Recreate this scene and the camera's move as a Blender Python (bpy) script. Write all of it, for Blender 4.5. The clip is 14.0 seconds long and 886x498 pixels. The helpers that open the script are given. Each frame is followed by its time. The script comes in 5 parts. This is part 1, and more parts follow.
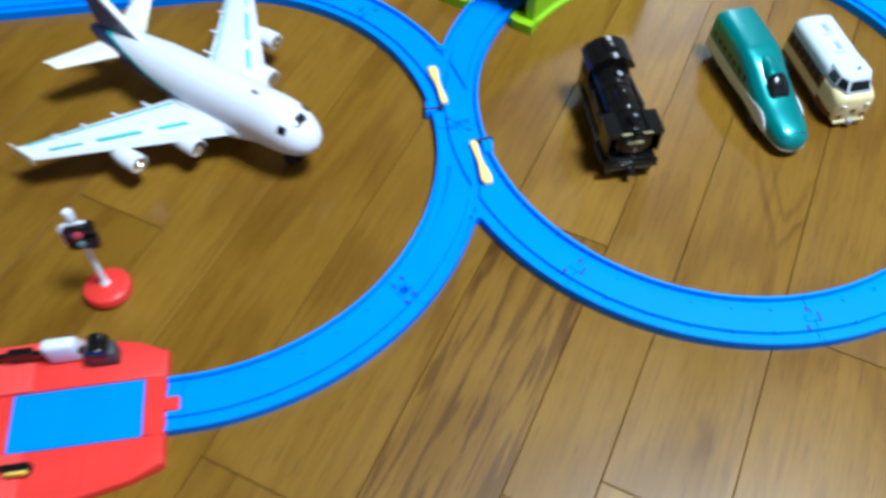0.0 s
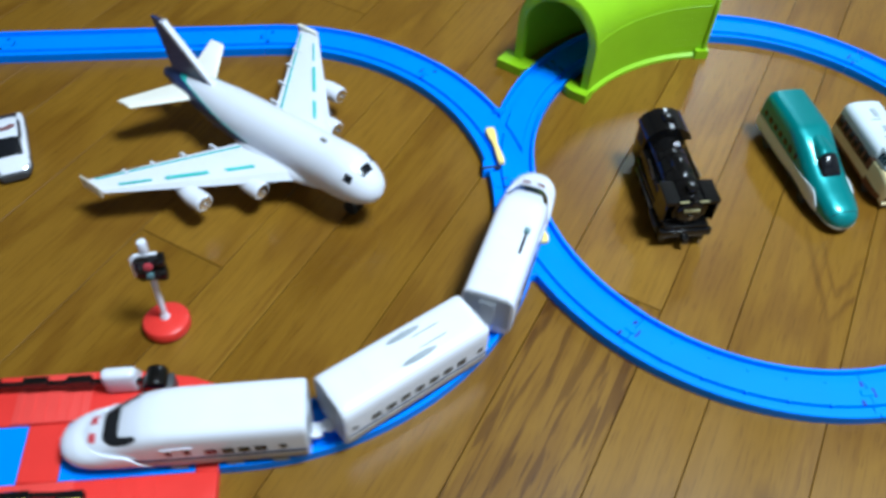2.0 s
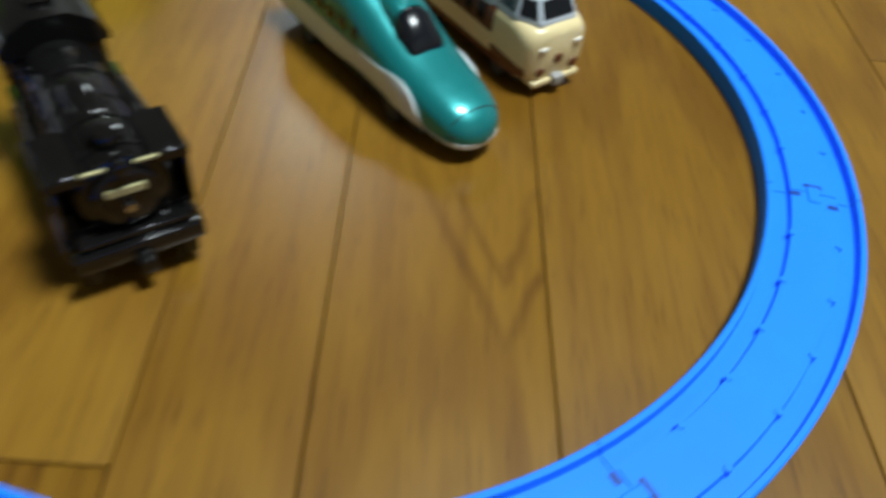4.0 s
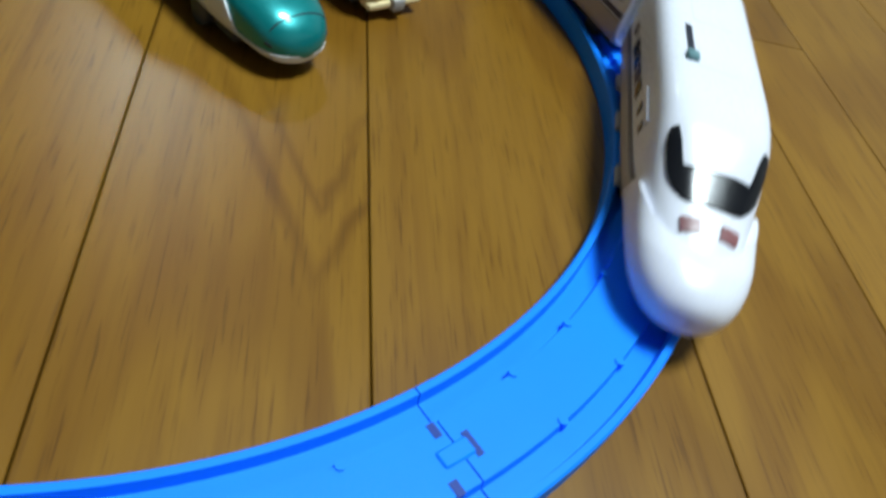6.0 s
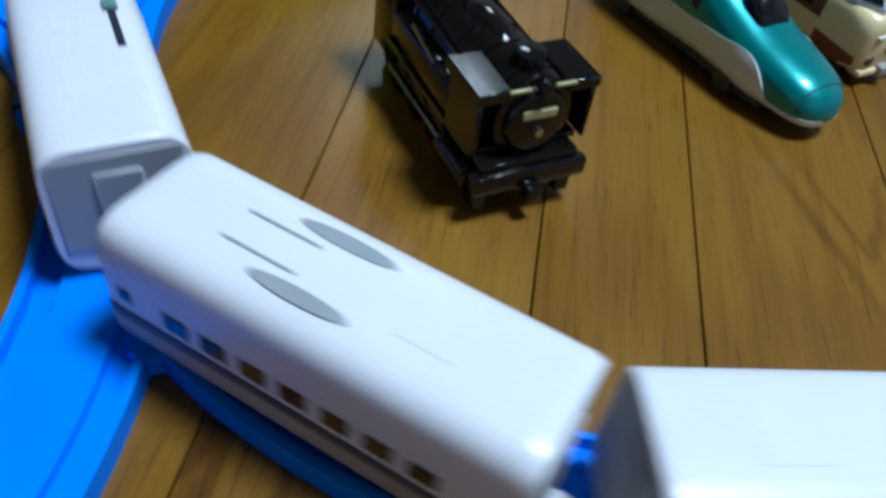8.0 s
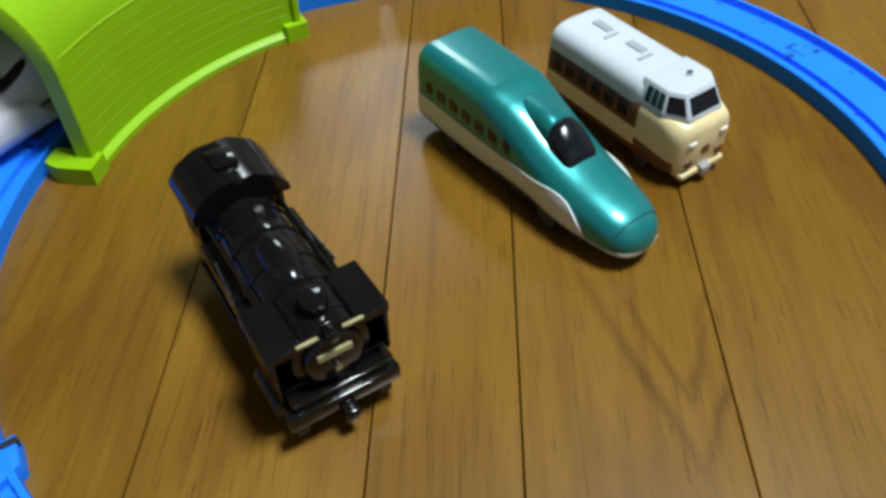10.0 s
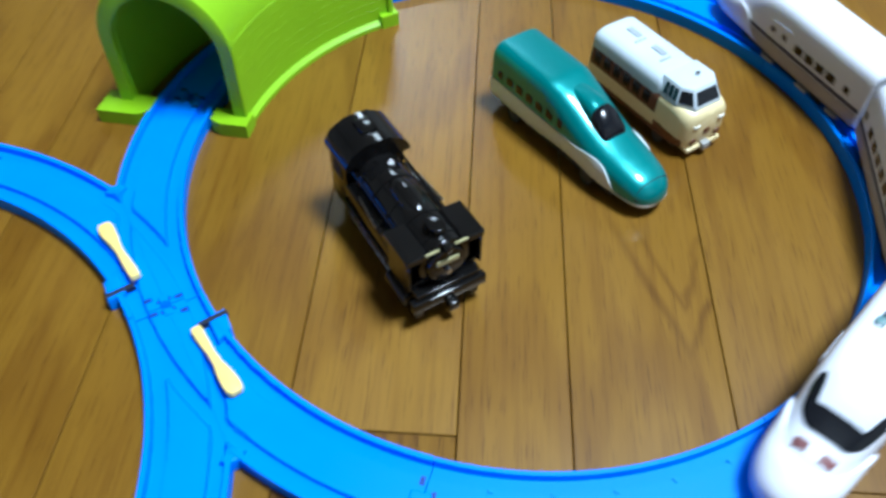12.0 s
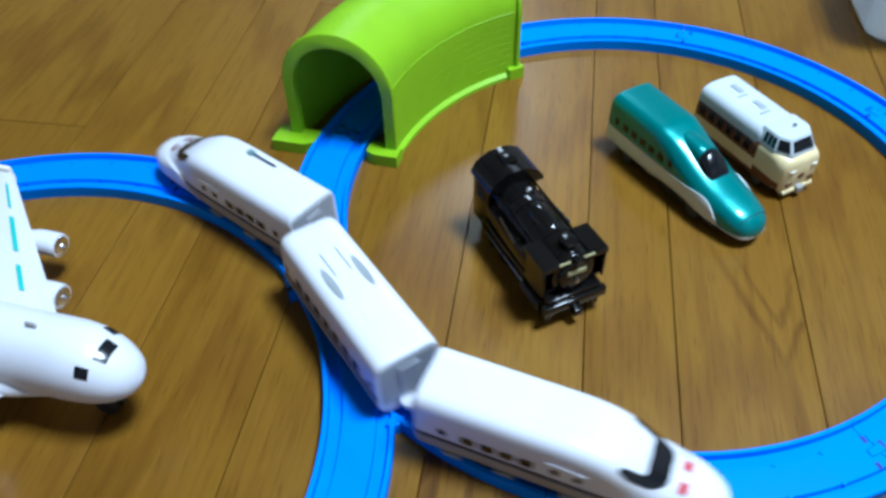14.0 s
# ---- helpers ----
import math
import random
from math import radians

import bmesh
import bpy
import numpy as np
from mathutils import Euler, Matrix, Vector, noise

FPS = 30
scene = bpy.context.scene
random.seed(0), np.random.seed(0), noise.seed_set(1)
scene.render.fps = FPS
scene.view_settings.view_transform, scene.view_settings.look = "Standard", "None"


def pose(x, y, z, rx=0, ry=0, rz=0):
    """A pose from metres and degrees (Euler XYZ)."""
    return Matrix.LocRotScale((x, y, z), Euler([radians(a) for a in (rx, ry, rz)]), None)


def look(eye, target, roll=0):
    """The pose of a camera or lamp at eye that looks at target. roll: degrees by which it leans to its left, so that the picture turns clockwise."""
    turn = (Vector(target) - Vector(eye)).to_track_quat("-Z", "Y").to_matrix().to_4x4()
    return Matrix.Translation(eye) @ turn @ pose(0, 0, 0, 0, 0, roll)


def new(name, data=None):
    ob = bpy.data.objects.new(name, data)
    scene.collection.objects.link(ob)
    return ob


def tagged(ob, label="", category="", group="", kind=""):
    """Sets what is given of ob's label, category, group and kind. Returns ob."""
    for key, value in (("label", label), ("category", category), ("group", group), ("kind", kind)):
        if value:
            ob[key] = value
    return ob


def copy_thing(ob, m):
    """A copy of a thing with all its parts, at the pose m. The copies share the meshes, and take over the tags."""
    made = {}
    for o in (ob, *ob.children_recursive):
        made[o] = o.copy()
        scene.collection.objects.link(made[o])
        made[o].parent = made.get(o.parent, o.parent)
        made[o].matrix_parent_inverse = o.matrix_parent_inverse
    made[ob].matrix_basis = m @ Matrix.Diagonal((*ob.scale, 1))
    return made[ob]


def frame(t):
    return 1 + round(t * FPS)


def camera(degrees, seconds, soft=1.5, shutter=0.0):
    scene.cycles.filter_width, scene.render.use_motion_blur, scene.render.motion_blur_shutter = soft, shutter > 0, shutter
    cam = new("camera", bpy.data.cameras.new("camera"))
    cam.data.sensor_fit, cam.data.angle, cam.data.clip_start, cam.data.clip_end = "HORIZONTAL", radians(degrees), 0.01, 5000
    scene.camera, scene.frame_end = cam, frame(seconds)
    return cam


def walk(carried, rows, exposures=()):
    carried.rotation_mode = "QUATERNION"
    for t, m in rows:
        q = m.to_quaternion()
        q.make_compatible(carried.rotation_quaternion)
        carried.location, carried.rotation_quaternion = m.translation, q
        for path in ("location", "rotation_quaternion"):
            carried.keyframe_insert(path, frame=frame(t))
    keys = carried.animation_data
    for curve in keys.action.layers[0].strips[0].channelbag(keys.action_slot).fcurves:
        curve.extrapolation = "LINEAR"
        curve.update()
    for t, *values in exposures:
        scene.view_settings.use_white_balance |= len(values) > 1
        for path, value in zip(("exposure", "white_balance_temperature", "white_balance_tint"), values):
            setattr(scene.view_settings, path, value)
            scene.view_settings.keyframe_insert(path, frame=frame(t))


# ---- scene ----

def view(x, y, z, yaw, pitch, roll):
    """A camera at x, y, z that looks to yaw (left of +y) and pitch, with its roll, in degrees."""
    return Matrix.Translation((x, y, z)) @ pose(0, 0, 0, 0, 0, yaw) @ pose(0, 0, 0, 90 + pitch) @ pose(0, 0, 0, 0, 0, roll)


cam = camera(58.18, 14.0, soft=3.2, shutter=0.5)
PATH = [
    (0.0, -0.0798, -0.4448, 0.4869, -8.64, -55.59, 0.28),
    (0.5, -0.1470, -0.5001, 0.5181, -5.77, -51.77, 0.55),
    (1.0, -0.1659, -0.5044, 0.5119, -2.81, -50.75, 0.02),
    (1.5, -0.1543, -0.4820, 0.4967, -6.98, -51.21, 3.85),
    (2.0, -0.1231, -0.4548, 0.4839, -8.22, -50.46, 3.34),
    (2.5, -0.0880, -0.4143, 0.4642, -8.05, -49.24, 0.56),
    (3.0, -0.0283, -0.3645, 0.4073, -13.02, -48.21, 0.20),
    (3.5, 0.0681, -0.3020, 0.2999, -20.90, -49.98, -1.86),
    (4.0, 0.0972, -0.2613, 0.2116, -37.76, -46.55, 7.71),
    (4.2, 0.1203, -0.2513, 0.2021, -40.30, -46.95, 8.64),
    (6.3, 0.1150, -0.2616, 0.1515, -53.43, -43.21, 21.98),
    (6.5, 0.0954, -0.2579, 0.1429, -52.60, -43.56, 21.59),
    (6.8, 0.0711, -0.2592, 0.1502, -47.34, -45.78, 18.98),
    (7.0, 0.0504, -0.2505, 0.1588, -41.99, -48.53, 16.16),
    (7.2, 0.0317, -0.2431, 0.1606, -34.56, -46.29, 13.56),
    (9.3, -0.0087, -0.2235, 0.2485, -30.88, -44.97, 4.74),
    (9.5, 0.0079, -0.2205, 0.2554, -31.61, -45.58, 3.00),
    (10.0, 0.0754, -0.2144, 0.2439, -31.19, -46.33, -1.28),
    (10.5, 0.0766, -0.2091, 0.2186, -35.29, -46.12, 1.16),
    (11.0, 0.0542, -0.2006, 0.2326, -36.10, -50.34, 2.96),
    (11.5, 0.0259, -0.2233, 0.2767, -34.36, -50.15, 3.25),
    (12.0, -0.0020, -0.2727, 0.3310, -30.83, -49.59, 0.92),
    (12.5, -0.0200, -0.3021, 0.3559, -25.92, -48.55, -2.23),
    (13.0, -0.0339, -0.3102, 0.3609, -22.85, -47.46, -4.22),
    (13.5, -0.0626, -0.3146, 0.3611, -24.44, -45.87, -1.53),
    (14.0, -0.0675, -0.3136, 0.3705, -23.83, -45.68, -1.47),
]
walk(cam, [(t, view(*row)) for t, *row in PATH], [
    (0.0, 0.44, 5950, 12), (1.0, 0.48, 5980, 11), (2.0, 0.28, 6050, 11), (3.0, 0.13, 6100, 12), (4.0, 0.03, 6900, 13), (6.3, 0.02, 6400, 10), (7.2, -0.16, 5650, 10),
    (9.3, -0.28, 6500, 17), (10.0, 0.03, 6950, 15), (11.0, 0.20, 6950, 10), (12.0, 0.44, 5880, 12), (13.0, 0.46, 5800, 12), (14.0, 0.24, 5680, 12)])

# ---- light: an evening room under one round ceiling lamp ----
world = bpy.data.worlds.new("room_air")
world.use_nodes = True
world.node_tree.nodes["Background"].inputs["Color"].default_value = (0.75, 0.85, 1.0, 1)
world.node_tree.nodes["Background"].inputs["Strength"].default_value = 0.008
scene.world = world

LAMP_AT = (0.72, -0.42, 2.28)
FAR_LAMP_AT = (1.52, 2.75, 2.28)
for spot, power in ((LAMP_AT, 90), (FAR_LAMP_AT, 20)):
    lamp_data = bpy.data.lights.new("ceiling_lamp_light", "AREA")
    lamp_data.shape, lamp_data.size, lamp_data.energy = "DISK", 0.62, power
    lamp_data.color = (0.78, 0.94, 1.0)
    lamp = new("ceiling_lamp_light", lamp_data)
    lamp.matrix_world = look(spot, (spot[0], spot[1] + 0.001, 0))


# ---- materials ----
def nodes_of(name, rough, metal=0.0, coat=0.0):
    m = bpy.data.materials.new(name)
    m.use_nodes = True
    t = m.node_tree
    b = t.nodes["Principled BSDF"]
    b.inputs["Roughness"].default_value, b.inputs["Metallic"].default_value = rough, metal
    b.inputs["Specular IOR Level"].default_value = 0.4
    b.inputs["Coat Weight"].default_value, b.inputs["Coat Roughness"].default_value = coat, 0.12
    return m, t, b


def node(t, kind, **values):
    n = t.nodes.new(kind)
    for key, value in values.items():
        n.inputs[key.replace("_", " ")].default_value = value
    return n


def plastic(name, color, rough=0.3, metal=0.0, coat=0.0, vary=0.12, grain=1400.0, bump=0.006):
    """Moulded plastic or metal: slight cloudy colour, worn gloss, fine relief."""
    m, t, b = nodes_of(name, rough, metal, coat)
    co = t.nodes.new("ShaderNodeTexCoord")
    big = node(t, "ShaderNodeTexNoise", Scale=38.0, Detail=3.0)
    fine = node(t, "ShaderNodeTexNoise", Scale=grain, Detail=4.0)
    t.links.new(co.outputs["Object"], big.inputs["Vector"])
    t.links.new(co.outputs["Object"], fine.inputs["Vector"])
    ramp = t.nodes.new("ShaderNodeValToRGB")
    lo, hi = [c * (1 - vary) for c in color], [min(1, c * (1 + vary * 0.5)) for c in color]
    ramp.color_ramp.elements[0].position, ramp.color_ramp.elements[0].color = 0.3, (*lo, 1)
    ramp.color_ramp.elements[1].position, ramp.color_ramp.elements[1].color = 0.7, (*hi, 1)
    t.links.new(big.outputs["Fac"], ramp.inputs["Fac"])
    t.links.new(ramp.outputs["Color"], b.inputs["Base Color"])
    spread = node(t, "ShaderNodeMapRange", From_Min=0.3, From_Max=0.7, To_Min=rough * 0.8, To_Max=min(1, rough * 1.3))
    t.links.new(fine.outputs["Fac"], spread.inputs["Value"])
    t.links.new(spread.outputs["Result"], b.inputs["Roughness"])
    bm_ = node(t, "ShaderNodeBump", Strength=bump * 5, Distance=0.0004)
    t.links.new(fine.outputs["Fac"], bm_.inputs["Height"])
    t.links.new(bm_.outputs["Normal"], b.inputs["Normal"])
    return m


def wood(name="oak_floor", figured=False, striped=False):
    """Varnished oak flooring: streaks along the plank, cathedral rings, dark pores; each plank has its own tone."""
    m, t, b = nodes_of(name, 0.34, 0, 0.2)
    b.inputs["Specular IOR Level"].default_value = 0.35
    b.inputs["Coat Roughness"].default_value = 0.28
    co, info = t.nodes.new("ShaderNodeTexCoord"), t.nodes.new("ShaderNodeObjectInfo")
    shift = node(t, "ShaderNodeVectorMath")
    shift.operation = "MULTIPLY_ADD"
    shift.inputs[1].default_value = (1, 1, 1)
    off = node(t, "ShaderNodeVectorMath")
    off.operation = "SCALE"
    off.inputs[0].default_value = (7.3, 3.1, 1.7)
    t.links.new(info.outputs["Random"], off.inputs["Scale"])
    t.links.new(co.outputs["Object"], shift.inputs[0])
    t.links.new(off.outputs["Vector"], shift.inputs[2])

    def stretched(kind, scale, **values):
        mp = node(t, "ShaderNodeMapping")
        mp.inputs["Scale"].default_value = scale
        t.links.new(shift.outputs["Vector"], mp.inputs["Vector"])
        n = node(t, kind, **values)
        t.links.new(mp.outputs["Vector"], n.inputs["Vector"])
        return n

    cloud = stretched("ShaderNodeTexNoise", (3, 9, 9), Scale=1.0, Detail=3.0)
    rings = stretched("ShaderNodeTexWave", (1.6, 17, 17), Scale=1.0, Distortion=7.0, Detail=2.5, Detail_Scale=1.1)
    streak = stretched("ShaderNodeTexNoise", (9, 260, 260), Scale=1.0, Detail=5.0, Roughness=0.6)
    coarse = stretched("ShaderNodeTexNoise", (4.5, 105, 105), Scale=1.0, Detail=3.0, Distortion=0.6)
    pores = stretched("ShaderNodeTexNoise", (45, 1100, 1100), Scale=1.0, Detail=2.0)

    tone = t.nodes.new("ShaderNodeValToRGB")
    e = tone.color_ramp.elements
    e[0].position, e[0].color = 0.0, (0.147, 0.066, 0.0056, 1)
    e[1].position, e[1].color = 1.0, (0.252, 0.124, 0.0115, 1)
    add = node(t, "ShaderNodeMath")
    add.operation = "MULTIPLY_ADD"
    add.inputs[1].default_value, add.inputs[2].default_value = 0.35, 0.0
    t.links.new(info.outputs["Random"], add.inputs[0])
    add2 = node(t, "ShaderNodeMath")
    add2.operation = "MULTIPLY_ADD"
    add2.inputs[1].default_value = 0.8
    t.links.new(cloud.outputs["Fac"], add2.inputs[0])
    t.links.new(add.outputs["Value"], add2.inputs[2])
    t.links.new(add2.outputs["Value"], tone.inputs["Fac"])

    def darken(last, mask, low, high, color, amount):
        ramp = t.nodes.new("ShaderNodeMapRange")
        ramp.inputs["From Min"].default_value, ramp.inputs["From Max"].default_value = low, high
        ramp.inputs["To Min"].default_value, ramp.inputs["To Max"].default_value = 0.0, amount
        t.links.new(mask, ramp.inputs["Value"])
        mx = t.nodes.new("ShaderNodeMix")
        mx.data_type, mx.blend_type = "RGBA", "MULTIPLY"
        t.links.new(ramp.outputs["Result"], mx.inputs[0])
        t.links.new(last, mx.inputs[6])
        mx.inputs[7].default_value = (*color, 1)
        return mx.outputs[2]

    out = darken(tone.outputs["Color"], rings.outputs["Fac"], 0.62, 0.95, (0.55, 0.42, 0.3), 0.36)
    out = darken(out, coarse.outputs["Fac"], 0.5, 0.72, (0.6, 0.46, 0.34), 0.28)
    out = darken(out, streak.outputs["Fac"], 0.48, 0.76, (0.52, 0.40, 0.30), 0.50)
    out = darken(out, pores.outputs["Fac"], 0.58, 0.72, (0.36, 0.27, 0.20), 0.62)
    if striped:
        zebra = stretched("ShaderNodeTexNoise", (11, 150, 150), Scale=1.0, Detail=2.0, Distortion=0.9)
        out = darken(out, zebra.outputs["Fac"], 0.50, 0.57, (0.44, 0.34, 0.26), 0.70)
    if figured:
        # one dark pointed figure in the grain, its tip at x 0.225, y 0.014 of the plank
        sep = t.nodes.new("ShaderNodeSeparateXYZ")
        bend = node(t, "ShaderNodeTexNoise", Scale=22.0, Detail=3.0)
        t.links.new(co.outputs["Object"], bend.inputs["Vector"])
        t.links.new(co.outputs["Object"], sep.inputs["Vector"])

        def calc(op, a, b_=0.0, c=0.0):
            n = t.nodes.new("ShaderNodeMath")
            n.operation = op
            for k, v in enumerate((a, b_, c)):
                if isinstance(v, (int, float)):
                    n.inputs[k].default_value = v
                else:
                    t.links.new(v, n.inputs[k])
            return n.outputs["Value"]

        wob = calc("MULTIPLY_ADD", bend.outputs["Fac"], 0.03, -0.015)
        v = calc("ABSOLUTE", calc("ADD", calc("SUBTRACT", sep.outputs["Y"], 0.016), calc("MULTIPLY", wob, 0.5)))
        u = calc("SUBTRACT", calc("ADD", sep.outputs["X"], wob), calc("MULTIPLY_ADD", v, 2.6, 0.222))
        near = calc("SUBTRACT", 1.0, calc("DIVIDE", calc("ABSOLUTE", u), 0.011))
        second = calc("SUBTRACT", 0.8, calc("DIVIDE", calc("ABSOLUTE", calc("SUBTRACT", u, 0.030)), 0.009))
        mask = calc("MAXIMUM", near, second)
        fade = calc("SUBTRACT", 1.0, calc("DIVIDE", calc("ABSOLUTE", calc("SUBTRACT", sep.outputs["X"], 0.26)), 0.075))
        out = darken(out, calc("MULTIPLY", calc("MAXIMUM", mask, 0.0), calc("MAXIMUM", fade, 0.0)), 0.0, 0.7, (0.5, 0.4, 0.34), 0.6)
        # a small dark cloudy knot
        kx = calc("DIVIDE", calc("ADD", calc("SUBTRACT", sep.outputs["X"], 0.052), wob), 0.026)
        ky = calc("DIVIDE", calc("ADD", calc("SUBTRACT", sep.outputs["Y"], 0.024), wob), 0.011)
        knot = calc("SUBTRACT", 1.0, calc("SQRT", calc("ADD", calc("MULTIPLY", kx, kx), calc("MULTIPLY", ky, ky))))
        out = darken(out, knot, 0.0, 0.8, (0.5, 0.4, 0.34), 0.55)
    t.links.new(out, b.inputs["Base Color"])
    rough = node(t, "ShaderNodeMapRange", From_Min=0.3, From_Max=0.7, To_Min=0.26, To_Max=0.42)
    t.links.new(cloud.outputs["Fac"], rough.inputs["Value"])
    t.links.new(rough.outputs["Result"], b.inputs["Roughness"])
    relief = node(t, "ShaderNodeBump", Strength=0.12, Distance=0.0006)
    t.links.new(streak.outputs["Fac"], relief.inputs["Height"])
    t.links.new(relief.outputs["Normal"], b.inputs["Normal"])
    return m


def clear_plastic(name, color, alpha_rough=0.15):
    m, t, b = nodes_of(name, alpha_rough)
    b.inputs["Base Color"].default_value = (*color, 1)
    b.inputs["Transmission Weight"].default_value = 0.7
    b.inputs["IOR"].default_value = 1.46
    return m


OAK = wood()
OAK_FIGURED = wood("oak_floor_figured", True)
OAK_STRIPED = wood("oak_floor_striped", False, True)
GROOVE = plastic("joint_dust", (0.03, 0.018, 0.008), 0.8)
BLUE = plastic("blue_rail_plastic", (0.0, 0.215, 0.95), 0.5, vary=0.04)
BLUE.node_tree.nodes["Principled BSDF"].inputs["Specular IOR Level"].default_value = 0.2
# the rail's blue darkened, to paint the shade inside the clip slots
BLUE_SLOT_SHADE = plastic("blue_slot_shade", (0.0, 0.03, 0.24), 0.5, vary=0.1)
LEVER = plastic("pale_yellow_lever", (0.88, 0.66, 0.20), 0.35)
YELLOW = plastic("yellow_plastic", (0.85, 0.60, 0.10), 0.4)
# near-black that paints the shade in slots; also cab windows and nose lines
SLOT = plastic("dark_slot", (0.012, 0.014, 0.025), 0.7)
WHITE = plastic("white_plastic", (0.70, 0.71, 0.79), 0.28, vary=0.03)
WHITE_WARM = plastic("ivory_plastic", (0.80, 0.76, 0.68), 0.35, vary=0.05)
GREY = plastic("grey_plastic", (0.33, 0.32, 0.31), 0.4)
GREY_END = plastic("grey_end_plastic", (0.36, 0.38, 0.42), 0.4)
SKIRT = plastic("beige_grey_skirt", (0.36, 0.33, 0.32), 0.4)
CHASSIS = plastic("dark_chassis", (0.05, 0.05, 0.055), 0.5)
NAVY_STRIPE = plastic("navy_stripe_paint", (0.05, 0.055, 0.10), 0.35)
BLACK = plastic("black_glass_paint", (0.008, 0.009, 0.012), 0.18)
RED_LAMP = plastic("red_lamp_paint", (0.55, 0.06, 0.08), 0.3)
DULL_LAMP = plastic("dull_rose_lamp_paint", (0.20, 0.075, 0.08), 0.35, vary=0.3)
TEAL_KNOB = plastic("teal_switch_plastic", (0.12, 0.24, 0.26), 0.35)
LIME = plastic("lime_green_plastic", (0.25, 0.50, 0.004), 0.42, vary=0.06)
RED = plastic("red_plastic", (0.72, 0.038, 0.030), 0.32, vary=0.06)
RED_ROAD = plastic("red_ribbed_road", (0.74, 0.06, 0.05), 0.4, vary=0.06)
JET = plastic("jet_black_plastic", (0.006, 0.0056, 0.0056), 0.11, vary=0.3)
JET.node_tree.nodes["Principled BSDF"].inputs["Specular IOR Level"].default_value = 0.45
BRASS = plastic("brass_paint", (0.50, 0.46, 0.24), 0.4, 0.3)
STEEL = plastic("bare_metal", (0.55, 0.56, 0.58), 0.25, 1.0)
CHROME = plastic("chromed_plastic", (0.8, 0.8, 0.82), 0.1, 1.0)
EMERALD = plastic("metallic_emerald_paint", (0.0, 0.225, 0.230), 0.33, 0.45, 0.6, vary=0.03)
PEARL = plastic("pearl_white_paint", (0.66, 0.69, 0.71), 0.28, vary=0.03)
CREAM = plastic("cream_paint", (0.74, 0.60, 0.33), 0.28, vary=0.06)
MAROON = plastic("maroon_paint", (0.135, 0.045, 0.02), 0.3, vary=0.1)
ROOF_GREY = plastic("pale_grey_roof", (0.56, 0.62, 0.68), 0.36, vary=0.06)
ROOF_MARK = plastic("grey_roof_marking", (0.30, 0.33, 0.36), 0.45)
ROOF_UNIT = plastic("roof_unit_grey", (0.36, 0.40, 0.44), 0.4)
NAVY = plastic("navy_tail_paint", (0.018, 0.036, 0.12), 0.3, vary=0.2)
TURQUOISE = plastic("turquoise_stripe_paint", (0.03, 0.48, 0.44), 0.35)
RUBBER = plastic("black_rubber", (0.015, 0.015, 0.015), 0.7)
# grey of the unseen walls, kept low so they bounce little light
DIM_WALL = plastic("dim_grey_wall", (0.38, 0.37, 0.35), 0.85, vary=0.06, grain=120)
GLASSY = clear_plastic("clear_container_plastic", (0.85, 0.88, 0.9))
SHADE = plastic("lamp_shade_acrylic", (0.85, 0.85, 0.82), 0.4)


# ---- building helpers ----
def part(name, bm, material, parent=None, label="", smooth=True):
    """Links a bmesh as one mesh object under a thing or a part."""
    me = bpy.data.meshes.new(name)
    bm.normal_update()
    for f in bm.faces:
        f.smooth = smooth
    bm.to_mesh(me)
    bm.free()
    me.materials.append(material)
    if smooth:
        me.set_sharp_from_angle(angle=radians(38))
    ob = new(name, me)
    if parent is not None:
        ob.parent = parent
    if label:
        ob["label"] = label
    return ob


def thing(name, label, category, group="", at=None):
    ob = new(name)
    ob.empty_display_size = 0.02
    tagged(ob, label, category, group)
    if at is not None:
        ob.matrix_basis = at
    return ob


def box(bm, x0, x1, y0, y1, z0, z1, bevel=0.0, segs=2, m=None):
    vs = [bm.verts.new(v) for v in ((x0, y0, z0), (x1, y0, z0), (x1, y1, z0), (x0, y1, z0), (x0, y0, z1), (x1, y0, z1), (x1, y1, z1), (x0, y1, z1))]
    fs = [bm.faces.new([vs[i] for i in q]) for q in ((3, 2, 1, 0), (4, 5, 6, 7), (0, 1, 5, 4), (1, 2, 6, 5), (2, 3, 7, 6), (3, 0, 4, 7))]
    if m is not None:
        bmesh.ops.transform(bm, matrix=m, verts=vs)
    if bevel:
        es = list({e for f in fs for e in f.edges})
        bmesh.ops.bevel(bm, geom=es, offset=bevel, segments=segs, affect="EDGES", profile=0.5)
    return bm


def tube(bm, p0, p1, r0, r1=None, segs=20, bevel=0.0):
    """A closed cylinder or cone from p0 to p1."""
    r1 = r0 if r1 is None else r1
    d = Vector(p1) - Vector(p0)
    m = Matrix.Translation((Vector(p0) + Vector(p1)) / 2) @ d.to_track_quat("Z", "Y").to_matrix().to_4x4()
    made = bmesh.ops.create_cone(bm, cap_ends=True, segments=segs, radius1=r0, radius2=r1, depth=d.length, matrix=m)
    if bevel:
        caps = [f for v in made["verts"] for f in v.link_faces if len(f.verts) > 4]
        bmesh.ops.bevel(bm, geom=list({e for f in caps for e in f.edges}), offset=bevel, segments=2, affect="EDGES", profile=0.5)
    return bm


